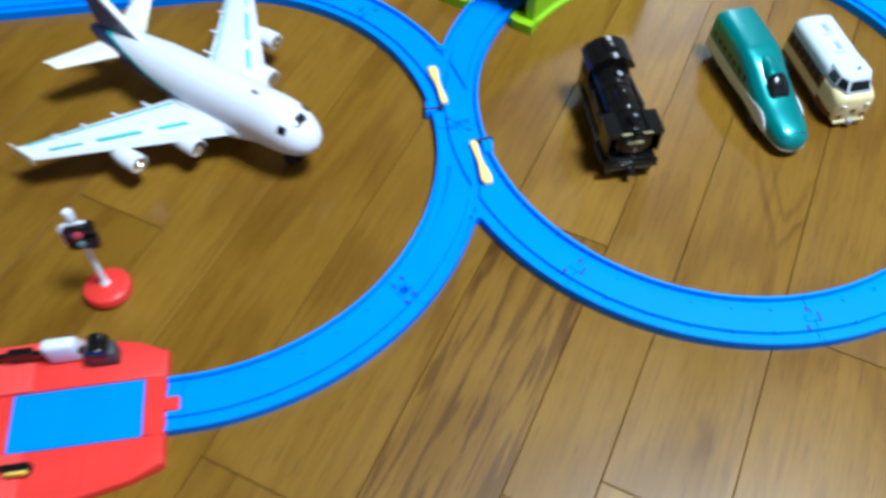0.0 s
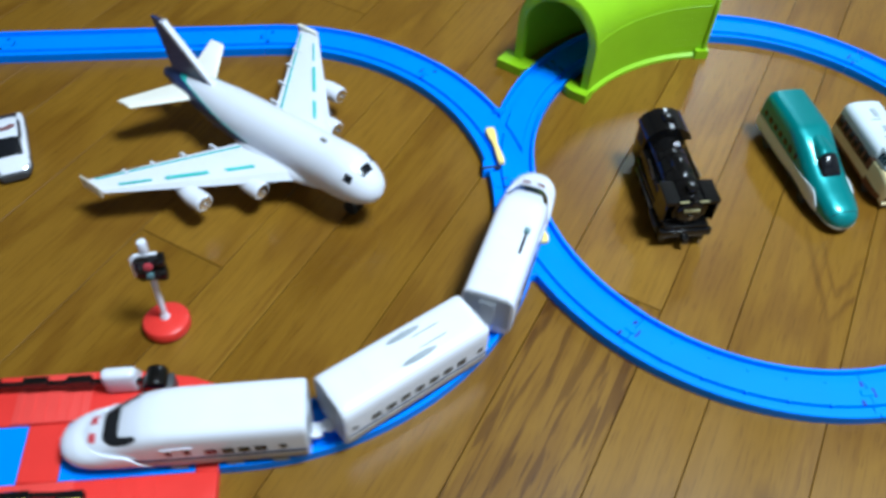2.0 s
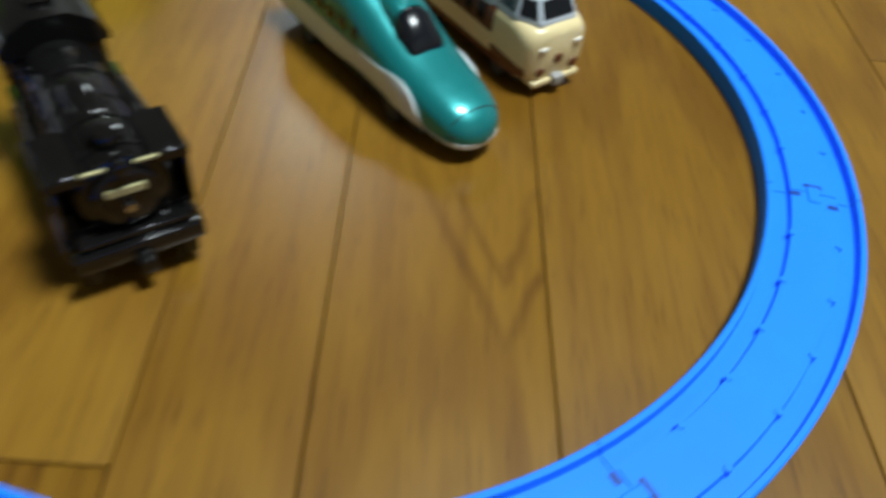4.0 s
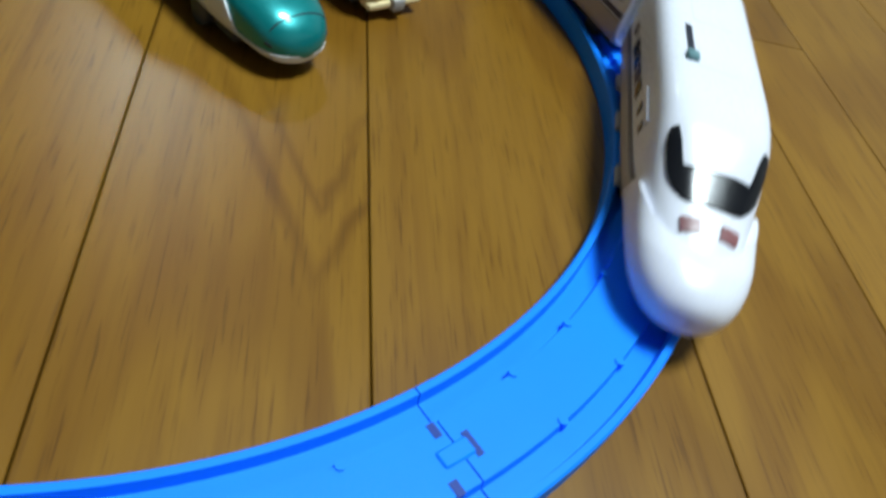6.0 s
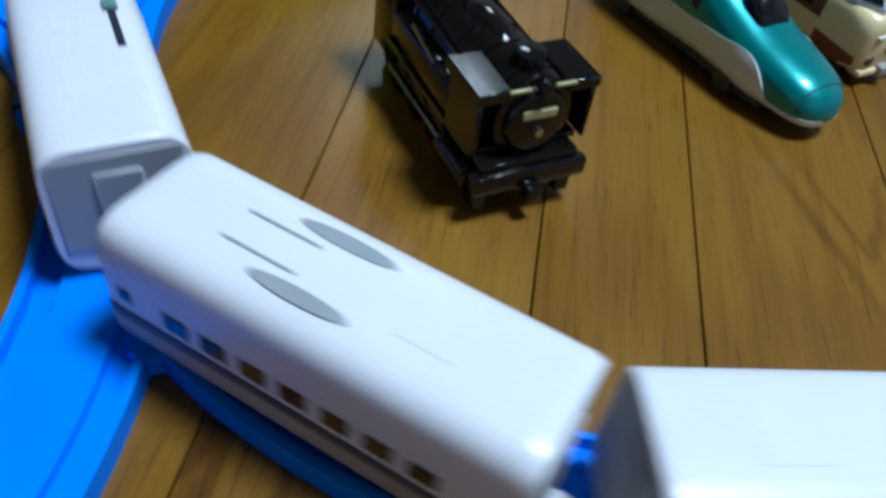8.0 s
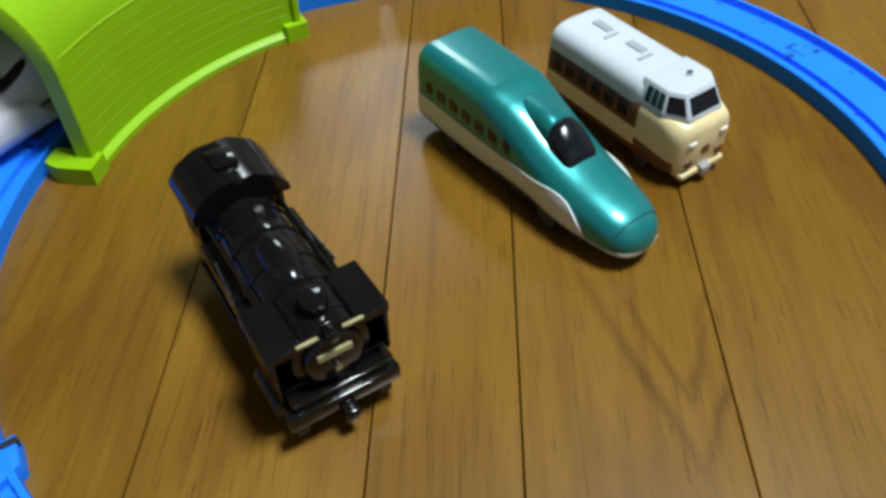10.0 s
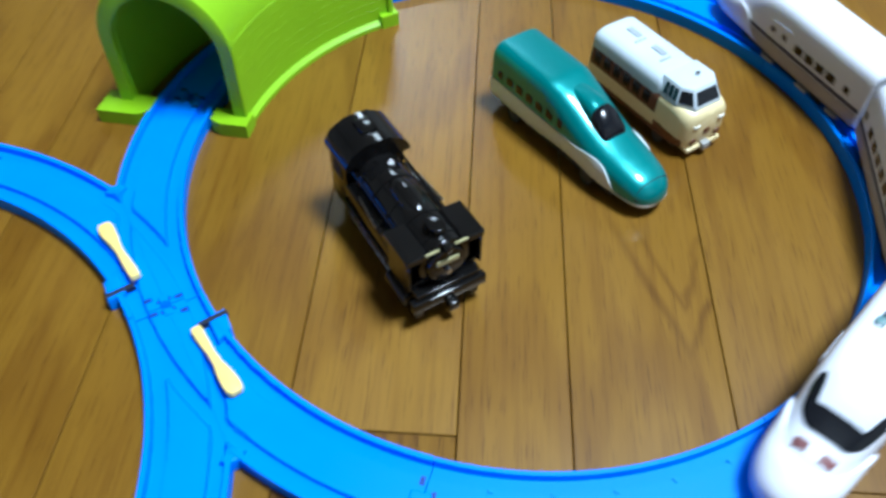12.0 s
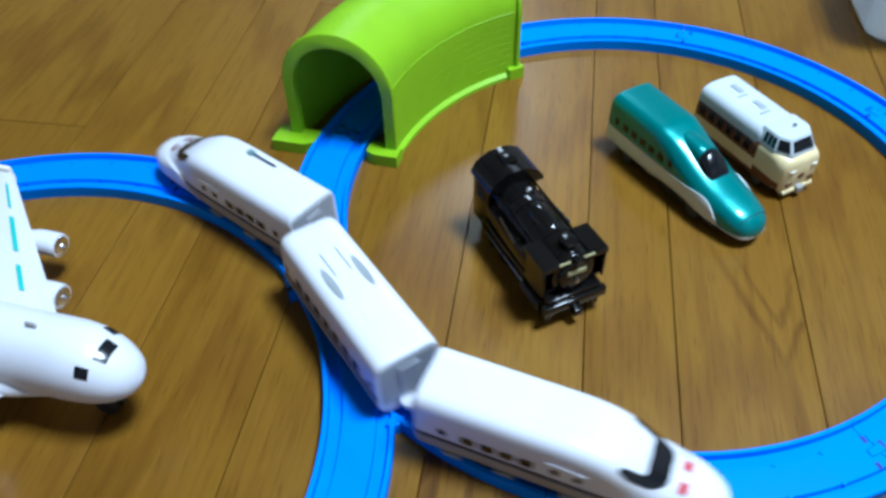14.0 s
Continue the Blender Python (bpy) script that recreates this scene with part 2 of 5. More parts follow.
def prism(bm, outline, z0, z1, bevel=0.0):
    """An upright prism on an outline of x, y (counter-clockwise)."""
    lo = [bm.verts.new((x, y, z0)) for x, y in outline]
    hi = [bm.verts.new((x, y, z1)) for x, y in outline]
    n = len(outline)
    top = bm.faces.new(hi)
    bm.faces.new(lo[::-1])
    for i in range(n):
        bm.faces.new((lo[i], lo[(i + 1) % n], hi[(i + 1) % n], hi[i]))
    if bevel:
        bmesh.ops.bevel(bm, geom=list(top.edges), offset=bevel, segments=2, affect="EDGES", profile=0.5)
    return bm


def skin(bm, rows, closed=True, caps=True):
    """A surface through rows of points."""
    vs = [[bm.verts.new(p) for p in row] for row in rows]
    n = len(rows[0])
    for a, b in zip(vs, vs[1:]):
        for i in range(n if closed else n - 1):
            j = (i + 1) % n
            bm.faces.new((a[i], a[j], b[j], b[i]))
    if caps:
        bm.faces.new(vs[0][::-1])
        bm.faces.new(vs[-1])
    bmesh.ops.recalc_face_normals(bm, faces=bm.faces)
    return bm


class Hull:
    """A body along +x: at each station a half width, a bottom, a top and a squareness."""

    def __init__(self, stations):
        self.s = np.array(stations, float)

    def section(self, x):
        """Half width, bottom, top and squareness at x, on smooth curves that never overshoot the stations."""
        xs = self.s[:, 0]
        i = int(min(max(np.searchsorted(xs, x) - 1, 0), len(xs) - 2))
        t = min(max((x - xs[i]) / (xs[i + 1] - xs[i]), 0.0), 1.0)
        h = xs[i + 1] - xs[i]

        def slope(j, k):
            if j == 0 or j == len(xs) - 1:
                q = min(j, len(xs) - 2)
                return (self.s[q + 1, k] - self.s[q, k]) / (xs[q + 1] - xs[q])
            a, b = (self.s[j, k] - self.s[j - 1, k]) / (xs[j] - xs[j - 1]), (self.s[j + 1, k] - self.s[j, k]) / (xs[j + 1] - xs[j])
            return 0.0 if a * b <= 0 else 2 * a * b / (a + b)

        got = []
        for k in range(1, 5):
            p, q, m, r = self.s[i, k], self.s[i + 1, k], slope(i, k) * h, slope(i + 1, k) * h
            got.append((2 * t ** 3 - 3 * t ** 2 + 1) * p + (t ** 3 - 2 * t ** 2 + t) * m + (3 * t ** 2 - 2 * t ** 3) * q + (t ** 3 - t ** 2) * r)
        return got

    def at(self, x, a, out=0.0):
        w, zb, zt, n = self.section(x)
        c, s = math.cos(a), math.sin(a)
        y = (w + out) * math.copysign(abs(c) ** (2 / n), c)
        z = (zb + zt) / 2 + ((zt - zb) / 2 + out) * math.copysign(abs(s) ** (2 / n), s)
        return (x, y, z)

    def body(self, bm, x0, x1, steps=60, around=48, a0=None, a1=None, out=0.0, caps=True):
        xs = np.linspace(x0, x1, steps)
        closed = a0 is None
        an = np.linspace(0, 2 * math.pi, around, endpoint=False) if closed else np.linspace(a0, a1, around)
        return skin(bm, [[self.at(x, a, out) for a in an] for x in xs], closed, caps and closed)

    def patch(self, bm, x0, x1, a0, a1, out=0.0006, nx=6, na=8, depth=0.0012):
        """A thin plate that lies on the hull."""
        xs, an = np.linspace(x0, x1, nx), np.linspace(a0, a1, na)
        top = [[bm.verts.new(self.at(x, a, out)) for a in an] for x in xs]
        low = [[bm.verts.new(self.at(x, a, out - depth)) for a in an] for x in xs]
        for i in range(nx - 1):
            for j in range(na - 1):
                bm.faces.new((top[i][j], top[i + 1][j], top[i + 1][j + 1], top[i][j + 1]))
        rim = [(i, 0) for i in range(nx)] + [(nx - 1, j) for j in range(1, na)] + [(i, na - 1) for i in range(nx - 2, -1, -1)] + [(0, j) for j in range(na - 2, 0, -1)]
        for (i, j), (k, l) in zip(rim, rim[1:] + rim[:1]):
            bm.faces.new((top[i][j], low[i][j], low[k][l], top[k][l]))
        bmesh.ops.recalc_face_normals(bm, faces=bm.faces)
        return bm

    def angle(self, x, z, side=1):
        """The angle at which the hull's side is at height z."""
        w, zb, zt, n = self.section(x)
        f = max(-1, min(1, (z - (zb + zt) / 2) / ((zt - zb) / 2)))
        a = math.asin(math.copysign(abs(f) ** (n / 2), f))
        return a if side > 0 else math.pi - a


# ---- the room ----
def room():
    # unseen walls and ceiling, added to enclose the lamps and bounce their light
    for name, x0, x1, y0, y1 in (("wall_north", -2.3, 2.7, 3.6, 3.7), ("wall_south", -2.3, 2.7, -2.3, -2.2), ("wall_east", 2.6, 2.7, -2.2, 3.6), ("wall_west", -2.3, -2.2, -2.2, 3.6)):
        tagged(part(name, box(bmesh.new(), x0, x1, y0, y1, 0, 2.4), DIM_WALL, smooth=False), "unseen dim grey wall added to close the room", "wall", kind="structure")
    tagged(part("ceiling", box(bmesh.new(), -2.3, 2.7, -2.3, 3.7, 2.4, 2.5), DIM_WALL, smooth=False), "unseen dim grey ceiling added to close the room", "ceiling", kind="structure")
    fixture = thing("ceiling_lamp", "round ceiling lamp with a pale acrylic rim", "lamp", "ceiling lamps", at=pose(LAMP_AT[0], LAMP_AT[1], 2.4))
    part("base", tube(bmesh.new(), (0, 0, -0.06), (0, 0, 0), 0.12, segs=32, bevel=0.01), WHITE, fixture)
    bm = bmesh.new()
    ring = [(0.27, 0.0), (0.285, -0.02), (0.285, -0.09), (0.27, -0.10), (0.262, -0.09), (0.262, 0.0)]
    skin(bm, [[(r * math.cos(a), r * math.sin(a), z) for r, z in ring] for a in np.linspace(0, 2 * math.pi, 49)], True, False)
    part("rim", bm, SHADE, fixture)
    copy_thing(fixture, pose(FAR_LAMP_AT[0], FAR_LAMP_AT[1], 2.4))


GRAIN = radians(-33.58)  # the planks' cross direction
STRIPS = (0.1003, 0.0793, 0.0527, 0.0762)
JOINTS = {0: -0.32, 1: -0.058, 2: -0.262, 3: -0.228, 4: -0.0735, -2: -0.52, -3: -0.186, -4: 0.152, -5: -0.29, -1: -0.55}


def floor():
    slab = tagged(part("floor", box(bmesh.new(), -2.3, 2.7, -2.3, 3.7, -0.05, -0.0035), GROOVE, smooth=False), "varnished brown oak plank floor with dark joints", "floor", kind="structure")
    long = 0.909
    meshes = {}
    for wide in STRIPS:
        bm = box(bmesh.new(), 0.0003, long - 0.0003, 0.0003, wide - 0.0003, -0.012, 0.0)
        top = max(bm.faces, key=lambda f: f.calc_center_median().z)
        bmesh.ops.bevel(bm, geom=list(top.edges), offset=0.0003, segments=1, affect="EDGES", profile=0.5)
        ob_me = bpy.data.meshes.new("plank")
        bm.to_mesh(ob_me)
        bm.free()
        ob_me.materials.append(OAK)
        meshes[wide] = ob_me
    turn = pose(0, 0, 0, 0, 0, math.degrees(GRAIN) + 90)  # local x runs along the planks
    rnd = random.Random(5)
    rest = bmesh.new()
    for k in range(-56, 57):
        period, i = divmod(k, 4)
        wide = STRIPS[i]
        across = -0.031 + period * sum(STRIPS) + sum(STRIPS[:i])
        start = JOINTS.get(k, -0.52 + rnd.uniform(-0.2, 0.1))
        for n in range(-6, 7):
            m = turn @ pose(start + n * long, -(across + wide), 0)
            c = m @ Vector((long / 2, wide / 2, 0))
            if -1.75 < c.x < 2.1 and -1.7 < c.y < 2.7:
                me = meshes[wide]
                if k == 3 and n == 0:
                    me = me.copy()
                    me.materials[0] = OAK_FIGURED
                if k == 1 and n == -1:
                    me = me.copy()
                    me.materials[0] = OAK_STRIPED
                ob = new("plank", me)
                ob.parent = slab
                ob.matrix_basis = m
            elif -3.0 < c.x < 3.4 and -3.0 < c.y < 4.4:
                x, y = start + n * long, -(across + wide)
                box(rest, x + 0.0003, x + long - 0.0003, y + 0.0003, y + wide - 0.0003, -0.003, 0.0)
    # the planks further off, cut at the walls
    for co, no in (((-2.29, 0, 0), (-1, 0, 0)), ((2.69, 0, 0), (1, 0, 0)), ((0, -2.29, 0), (0, -1, 0)), ((0, 3.69, 0), (0, 1, 0))):
        back = turn.inverted()
        bmesh.ops.bisect_plane(rest, geom=rest.verts[:] + rest.edges[:] + rest.faces[:], plane_co=back @ Vector(co), plane_no=back.to_3x3() @ Vector(no), clear_outer=True)
    far_planks = tagged(part("far_planks", rest, OAK, slab, smooth=False), kind="stuff")
    far_planks.matrix_basis = turn


# ---- the toy railway ----
R, HALF, TOP = 0.214, 0.019, 0.009
PROFILE = ((-0.019, 0.0), (-0.019, 0.0084), (-0.0184, 0.009), (-0.0166, 0.009), (-0.0160, 0.0050), (-0.0096, 0.0050), (-0.0090, 0.0078), (0.0090, 0.0078), (0.0096, 0.0050), (0.0160, 0.0050), (0.0166, 0.009), (0.0184, 0.009), (0.019, 0.0084), (0.019, 0.0))


def rail_marks(rail, at_end):
    """The clip, dark blue blocks for the shade in its slots, and the small nubs that mark a rail's end; at_end carries
    a local frame with x along the rail.
    """
    for y0, y1, x0, x1, z in ((-0.0092, -0.0052, -0.0078, -0.0054, 0.0080), (-0.0036, 0.0036, 0.003, 0.0050, 0.0080), (0.0052, 0.0092, -0.0034, -0.0012, 0.0080)):
        part("clip_slot", box(bmesh.new(), x0, x1, y0, y1, 0.006, z, m=at_end), BLUE_SLOT_SHADE, rail, smooth=False)
    part("clip", box(bmesh.new(), -0.006, 0.0035, -0.0024, 0.0024, 0.0055, 0.0085, 0.0005, 1, m=at_end), BLUE, rail)


def curved_rail(cx, cy, a0, group):
    rail = thing("curved_rail", "bright blue plastic curved toy rail on the floor", "toy rail", group)
    bm = bmesh.new()
    gap = 0.0011
    skin(bm, [[(cx + (R + o) * math.cos(a), cy + (R + o) * math.sin(a), z) for o, z in PROFILE] for a in np.linspace(radians(a0) + gap, radians(a0 + 45) - gap, 25)])
    part("bed", bm, BLUE, rail)
    for k in range(1, 6):
        a = radians(a0 + 7.5 * k)
        for o in (-0.0088, 0.0088):
            part("nub", tube(bmesh.new(), (cx + (R + o) * math.cos(a), cy + (R + o) * math.sin(a), 0.006), (cx + (R + o) * math.cos(a), cy + (R + o) * math.sin(a), 0.0084), 0.0014, segs=8), BLUE, rail)
    e = radians(a0 + 45)
    rail_marks(rail, pose(cx + R * math.cos(e), cy + R * math.sin(e), 0, 0, 0, a0 + 45 + 90))
    return rail


def straight_rail(x0, x1, y, group):
    rail = thing("straight_rail", "bright blue plastic straight toy rail lying on the floor", "toy rail", group)
    part("bed", skin(bmesh.new(), [[(x, y + o, z) for o, z in PROFILE] for x in np.linspace(x0 + 0.0003, x1 - 0.0003, 12)]), BLUE, rail)
    for k in range(1, 8):
        x = x0 + (x1 - x0) * k / 8
        for o in (-0.0088, 0.0088):
            part("nub", tube(bmesh.new(), (x, y + o, 0.006), (x, y + o, 0.0084), 0.0014, segs=8), BLUE, rail)
    rail_marks(rail, pose(x0, y, 0))
    return rail


def switch_height(x, y):
    """The height of the switch's face where its two curved ways run into one another."""
    offs = [math.hypot(x + R, y) - R, math.hypot(x - R, y) - R]
    mine = [o for o in offs if abs(o) <= HALF + 1e-6]
    if any(0.0092 < abs(o) < 0.0163 for o in mine):
        return 0.0050
    if all(abs(o) > 0.0163 for o in mine):
        return 0.009
    return 0.0078


def switch_rail(m, group):
    rail = thing("switch_rail", "bright blue plastic switch rail with a yellow lever", "toy rail", group, at=m)
    for side, name in ((-1, "left_way"), (1, "right_way")):
        bm = bmesh.new()
        rows = []
        for a in np.linspace(0.0016, radians(45) - 0.001, 70):
            r0, r1 = R - HALF, min(R + HALF, (R - 0.00005) / math.cos(a))
            line = []
            for f in np.linspace(0, 1, 77):
                r = r0 + (r1 - r0) * f
                x, y = side * (-R + r * math.cos(a)) * -1, -r * math.sin(a)
                line.append((x, y, switch_height(x, y)))
            first, last = line[0], line[-1]
            rows.append([(first[0], first[1], 0.0)] + line + [(last[0], last[1], 0.0)])
        skin(bm, rows)
        part(name, bm, BLUE, rail)
    # the fillet in the fork
    part("fork_web", prism(bmesh.new(), [(-0.006, -0.0935), (-0.0022, -0.0965), (0.0022, -0.0965), (0.006, -0.0935), (0.0, -0.088)], 0.0, 0.0085, 0.0006), BLUE, rail)
    # the lever's box at the side, a dark block for its slot's shade, the lever
    part("lever_box", prism(bmesh.new(), [(0.0150, -0.0340), (0.0235, -0.0290), (0.0245, -0.0165), (0.0150, -0.0175)], 0.0, 0.0088, 0.0007), BLUE, rail)
    part("lever_slot", box(bmesh.new(), 0.0085, 0.0235, -0.0222, -0.0196, 0.006, 0.0092, m=pose(0, 0, 0, 0, 0, 4)), SLOT, rail, "slot of the lever, its shade a dark block")
    bm = bmesh.new()
    sect = ((0.0, 0.0024), (0.003, 0.0028), (0.009, 0.0024), (0.019, 0.0019), (0.026, 0.0022), (0.033, 0.0036), (0.040, 0.0041), (0.0425, 0.0039), (0.0445, 0.0026))
    prism(bm, [(w, -l) for l, w in sect[::-1]][::-1] + [(-w, -l) for l, w in sect[::-1]], 0.0, 0.0034, 0.0008)
    bmesh.ops.recalc_face_normals(bm, faces=bm.faces)
    bmesh.ops.transform(bm, matrix=pose(0.0078, -0.0225, 0.0090, 0, 0, 6.5), verts=bm.verts)
    part("lever", bm, LEVER, rail, "pale yellow plastic lever")
    rail_marks(rail, pose(0, -0.0005, 0, 0, 0, 90))
    rail_marks(rail, pose(R - R * math.cos(radians(45)), -R * math.sin(radians(45)), 0, 0, 0, -45))
    rail_marks(rail, pose(-R + R * math.cos(radians(45)), -R * math.sin(radians(45)), 0, 0, 0, 225))
    return rail


LEFT = -0.4545  # the centre of the far turn of the left loop


def railway():
    g = "blue rails of the track"
    for k in range(6):
        curved_rail(R, 0, 225 + 45 * k, g)
    curved_rail(-R, 0, -90, g)
    curved_rail(-R, 0, 45, g)
    for k in range(4):
        curved_rail(LEFT, 0, 90 + 45 * k, g)
    straight_rail(LEFT, -R, R, g)
    first = switch_rail(Matrix.Identity(4), g)
    copy_thing(first, pose(0, 0, 0, 0, 0, 180))


def level_crossing():
    x0, x1, yc = -0.444, -0.2245, -R
    mid = (x0 + x1) / 2
    c = thing("level_crossing", "red plastic level crossing deck with blue rails let in", "toy crossing", at=pose(mid, yc, 0))
    h = (x1 - x0) / 2
    outline = [(h, -0.040), (h - 0.020, -0.0475), (0.045, -0.0575), (-0.045, -0.0575), (-h + 0.020, -0.0475), (-h, -0.040), (-h, -0.0200), (h, -0.0200)]
    for side, turn in (("front", 0), ("back", 180)):
        bm = prism(bmesh.new(), outline, 0.0, 0.0085, 0.0022)
        bmesh.ops.transform(bm, matrix=pose(0, 0, 0, 0, 0, turn), verts=bm.verts)
        part(f"{side}_deck", bm, RED, c)
        bm = prism(bmesh.new(), [(0.024, -0.056), (0.024, -0.0205), (-0.024, -0.0205), (-0.024, -0.056)][::-1], 0.006, 0.0098, 0.0012)
        bmesh.ops.transform(bm, matrix=pose(0, 0, 0, 0, 0, turn), verts=bm.verts)
        part(f"{side}_road", bm, RED_ROAD, c, "ribbed paler red road strip")
        for k in range(6):
            bm = box(bmesh.new(), -0.019 + 0.0075 * k, -0.0175 + 0.0075 * k, -0.054, -0.022, 0.009, 0.0103, m=pose(0, 0, 0, 0, 0, turn))
            part("road_rib", bm, RED_ROAD, c)
        for k in range(3):
            bm = box(bmesh.new(), 0.05 + 0.011 * k, 0.0512 + 0.011 * k, -0.047, -0.023, 0.008, 0.0089, m=pose(0, 0, 0, 0, 0, turn))
            part("deck_seam", bm, RED, c)
        bm = box(bmesh.new(), h - 0.014, h, -0.0205, 0.0205, 0.0, 0.0088, 0.0010, 1, m=pose(0, 0, 0, 0, 0, turn))
        part("end_bar", bm, RED, c)
        bm = box(bmesh.new(), h - 0.001, h + 0.009, -0.0055, 0.0045, 0.003, 0.0092, 0.001, 1, m=pose(0, 0, 0, 0, 0, turn))
        part("end_tongue", bm, RED, c)
        part("rail_plate", box(bmesh.new(), 0.0125, h - 0.0142, -0.0198, 0.0198, 0.0, 0.0078, 0.0006, 1, m=pose(0, 0, 0, 0, 0, turn)), BLUE, c, "flat blue plate between the decks")
    for x, y in ((h, 0.0105), (-h - 0.0105, 0.0105)):
        part("rail_end", skin(bmesh.new(), [[(x + d, o, z) for o, z in PROFILE] for d in (0.0002, y - 0.0002)]), BLUE, c, "short blue rail end")
    part("centre_bar", box(bmesh.new(), -0.0123, 0.0123, -0.0198, 0.0198, 0.0, 0.0086, 0.0010, 1), RED, c)
    # two barriers, each turned half round from the other
    for turn in (0, 180):
        b = thing("crossing_barrier", "black and yellow barrier with white counterweight", "toy barrier", "barriers of the crossing", at=pose(mid, yc, 0.0085) @ pose(0, 0, 0, 0, 0, turn) @ pose(0.0, 0.004, 0) if turn == 0 else pose(mid, yc, 0.0085) @ pose(0, 0, 0, 0, 0, turn) @ pose(0.0145, -0.009, 0))
        part("post", box(bmesh.new(), -0.094, -0.074, -0.0345, -0.0235, 0.0, 0.0150, 0.0015), CHASSIS, b)
        part("pivot", tube(bmesh.new(), (-0.083, -0.0370, 0.0150), (-0.083, -0.0230, 0.0150), 0.0072, segs=20, bevel=0.001), STEEL if turn == 0 else JET, b)
        bm = bmesh.new()
        skin(bm, [[(x, -0.031 - 0.006 * (x + 0.088) / 0.115 + dy, z + 0.011 - 0.004 * f) for dy, z in ((-0.0016, -0.0022), (0.0016, -0.0022), (0.0016, 0.0022), (-0.0016, 0.0022))] for f, x in ((f, -0.088 + 0.122 * f) for f in np.linspace(0, 1, 8))])
        arm = part("arm", bm, JET, b, "thin black barrier arm")
        for f in (0.45, 0.68, 0.93):
            x = -0.088 + 0.122 * f
            yy = -0.031 - 0.006 * (x + 0.088) / 0.115
            zz = 0.011 - 0.004 * f
            part("black_block", box(bmesh.new(), x - 0.0078, x + 0.0078, yy - 0.0030, yy + 0.0022, zz - 0.0032, zz + (0.0030 if turn == 0 else 0.0056), 0.0006, 1), JET, arm)
            part("yellow_block", box(bmesh.new(), x - 0.0065, x + 0.0065, yy - 0.0046, yy - 0.0026, zz - 0.0028, zz + (0.0024 if turn == 0 else 0.0), 0.0006, 1), YELLOW, arm, "yellow block of the arm")
        bm = box(bmesh.new(), -0.0700, -0.0480, -0.046, -0.029, 0.0, 0.0220, 0.0036, 3)
        for v in bm.verts:
            if v.co.y < -0.036:
                v.co.y += 0.40 * v.co.z
        w = part("weight", bm, WHITE, b, "white plastic counterweight")
        for k in range(3):
            for s_ in (-1, 1):
                part("chevron", box(bmesh.new(), -0.0005, 0.0072, -0.0005, 0.0005, -0.0016, 0.0016, m=pose(-0.0595, -0.0462 + 0.40 * (0.0052 + 0.0048 * k), 0.0052 + 0.0048 * k, -21.8) @ pose(0, 0, 0, 0, 0 if s_ > 0 else 180, 0) @ pose(0, 0, 0, 0, 22, 0)), JET if k % 2 == 0 else YELLOW, w)


def curved_tunnel():
    t = thing("tunnel", "lime green plastic curved tunnel standing over the track", "toy tunnel", at=pose(R, 0, 0))
    a0, a1 = radians(89.0), radians(137.5)
    rows = []
    half_o, half_i, top_o, top_i = 0.0393, 0.0343, 0.0945, 0.0880

    def arch(half, top, n=26):
        spring = top - half * 1.05
        pts = [(-half, 0.0), (-half, spring * 0.5), (-half, spring)]
        pts += [(-half * math.cos(u), spring + (top - spring) * math.sin(u)) for u in np.linspace(0.06, math.pi - 0.06, n)]
        return pts + [(half, spring), (half, spring * 0.5), (half, 0.0)]

    outer, inner = arch(half_o, top_o), arch(half_i, top_i)

    def ring(o, z, a):
        return ((R - 0.0018 + o) * math.cos(a), (R - 0.0018 + o) * math.sin(a), z)

    bm = bmesh.new()
    loop = outer + inner[::-1]
    skin(bm, [[ring(o, z, a) for o, z in loop] for a in np.linspace(a0, a1, 30)])
    part("shell", bm, LIME, t)
    # thicker rims at the two mouths
    rim_o = arch(half_o + 0.0022, top_o + 0.0018)
    for name, b0, b1 in (("front_rim", a1 - 0.012, a1 + 0.012), ("back_rim", a0 - 0.010, a0 + 0.012)):
        bm = bmesh.new()
        lp = rim_o + arch(half_i - 0.0006, top_i - 0.0006)[::-1]
        skin(bm, [[ring(o * s, z * s2, a) for o, z in lp] for a, s, s2 in ((b0, 0.985, 0.985), (b0 + 0.004, 1, 1), (b1 - 0.004, 1, 1), (b1, 0.985, 0.985))])
        part(name, bm, LIME, t)
    for i in range(8):
        z = 0.014 + 0.0062 * i
        bm = bmesh.new()
        skin(bm, [[ring(-half_o - d, z + e, a) for d, e in ((-0.001, -0.0012), (0.00005, -0.0004), (0.00005, 0.0004), (-0.001, 0.0012))] for a in np.linspace(a0 + 0.03, a1 - 0.03, 20)])
        part("moulded_rib", bm, LIME, t)
    # base flange along the walls and the four feet
    for s in (-1, 1):
        bm = bmesh.new()
        skin(bm, [[ring(s * o, z, a) for o, z in ((0.0355, 0), (0.0425, 0), (0.0425, 0.003), (0.0385, 0.006), (0.0355, 0.006))] for a in np.linspace(a0, a1, 24)])
        part("base_flange", bm, LIME, t)
        for a, d in ((a1 + 0.035, 1), (a0, -1)):
            bm = bmesh.new()
            o0, o1 = (0.0200, 0.0440 if s < 0 else 0.0520)
            rows = [[ring(s * o, z, a + d * e) for o, z in ((o0 + 0.006 * c, 0), (o1, 0), (o1, 0.0095), (o0 + 0.006 * c, 0.0095))] for e, c in ((-0.050, 0), (0.008, 0), (0.022, 0.8), (0.026, 1.4))]
            skin(bm, rows)
            part("foot", bm, LIME, t)
    return t


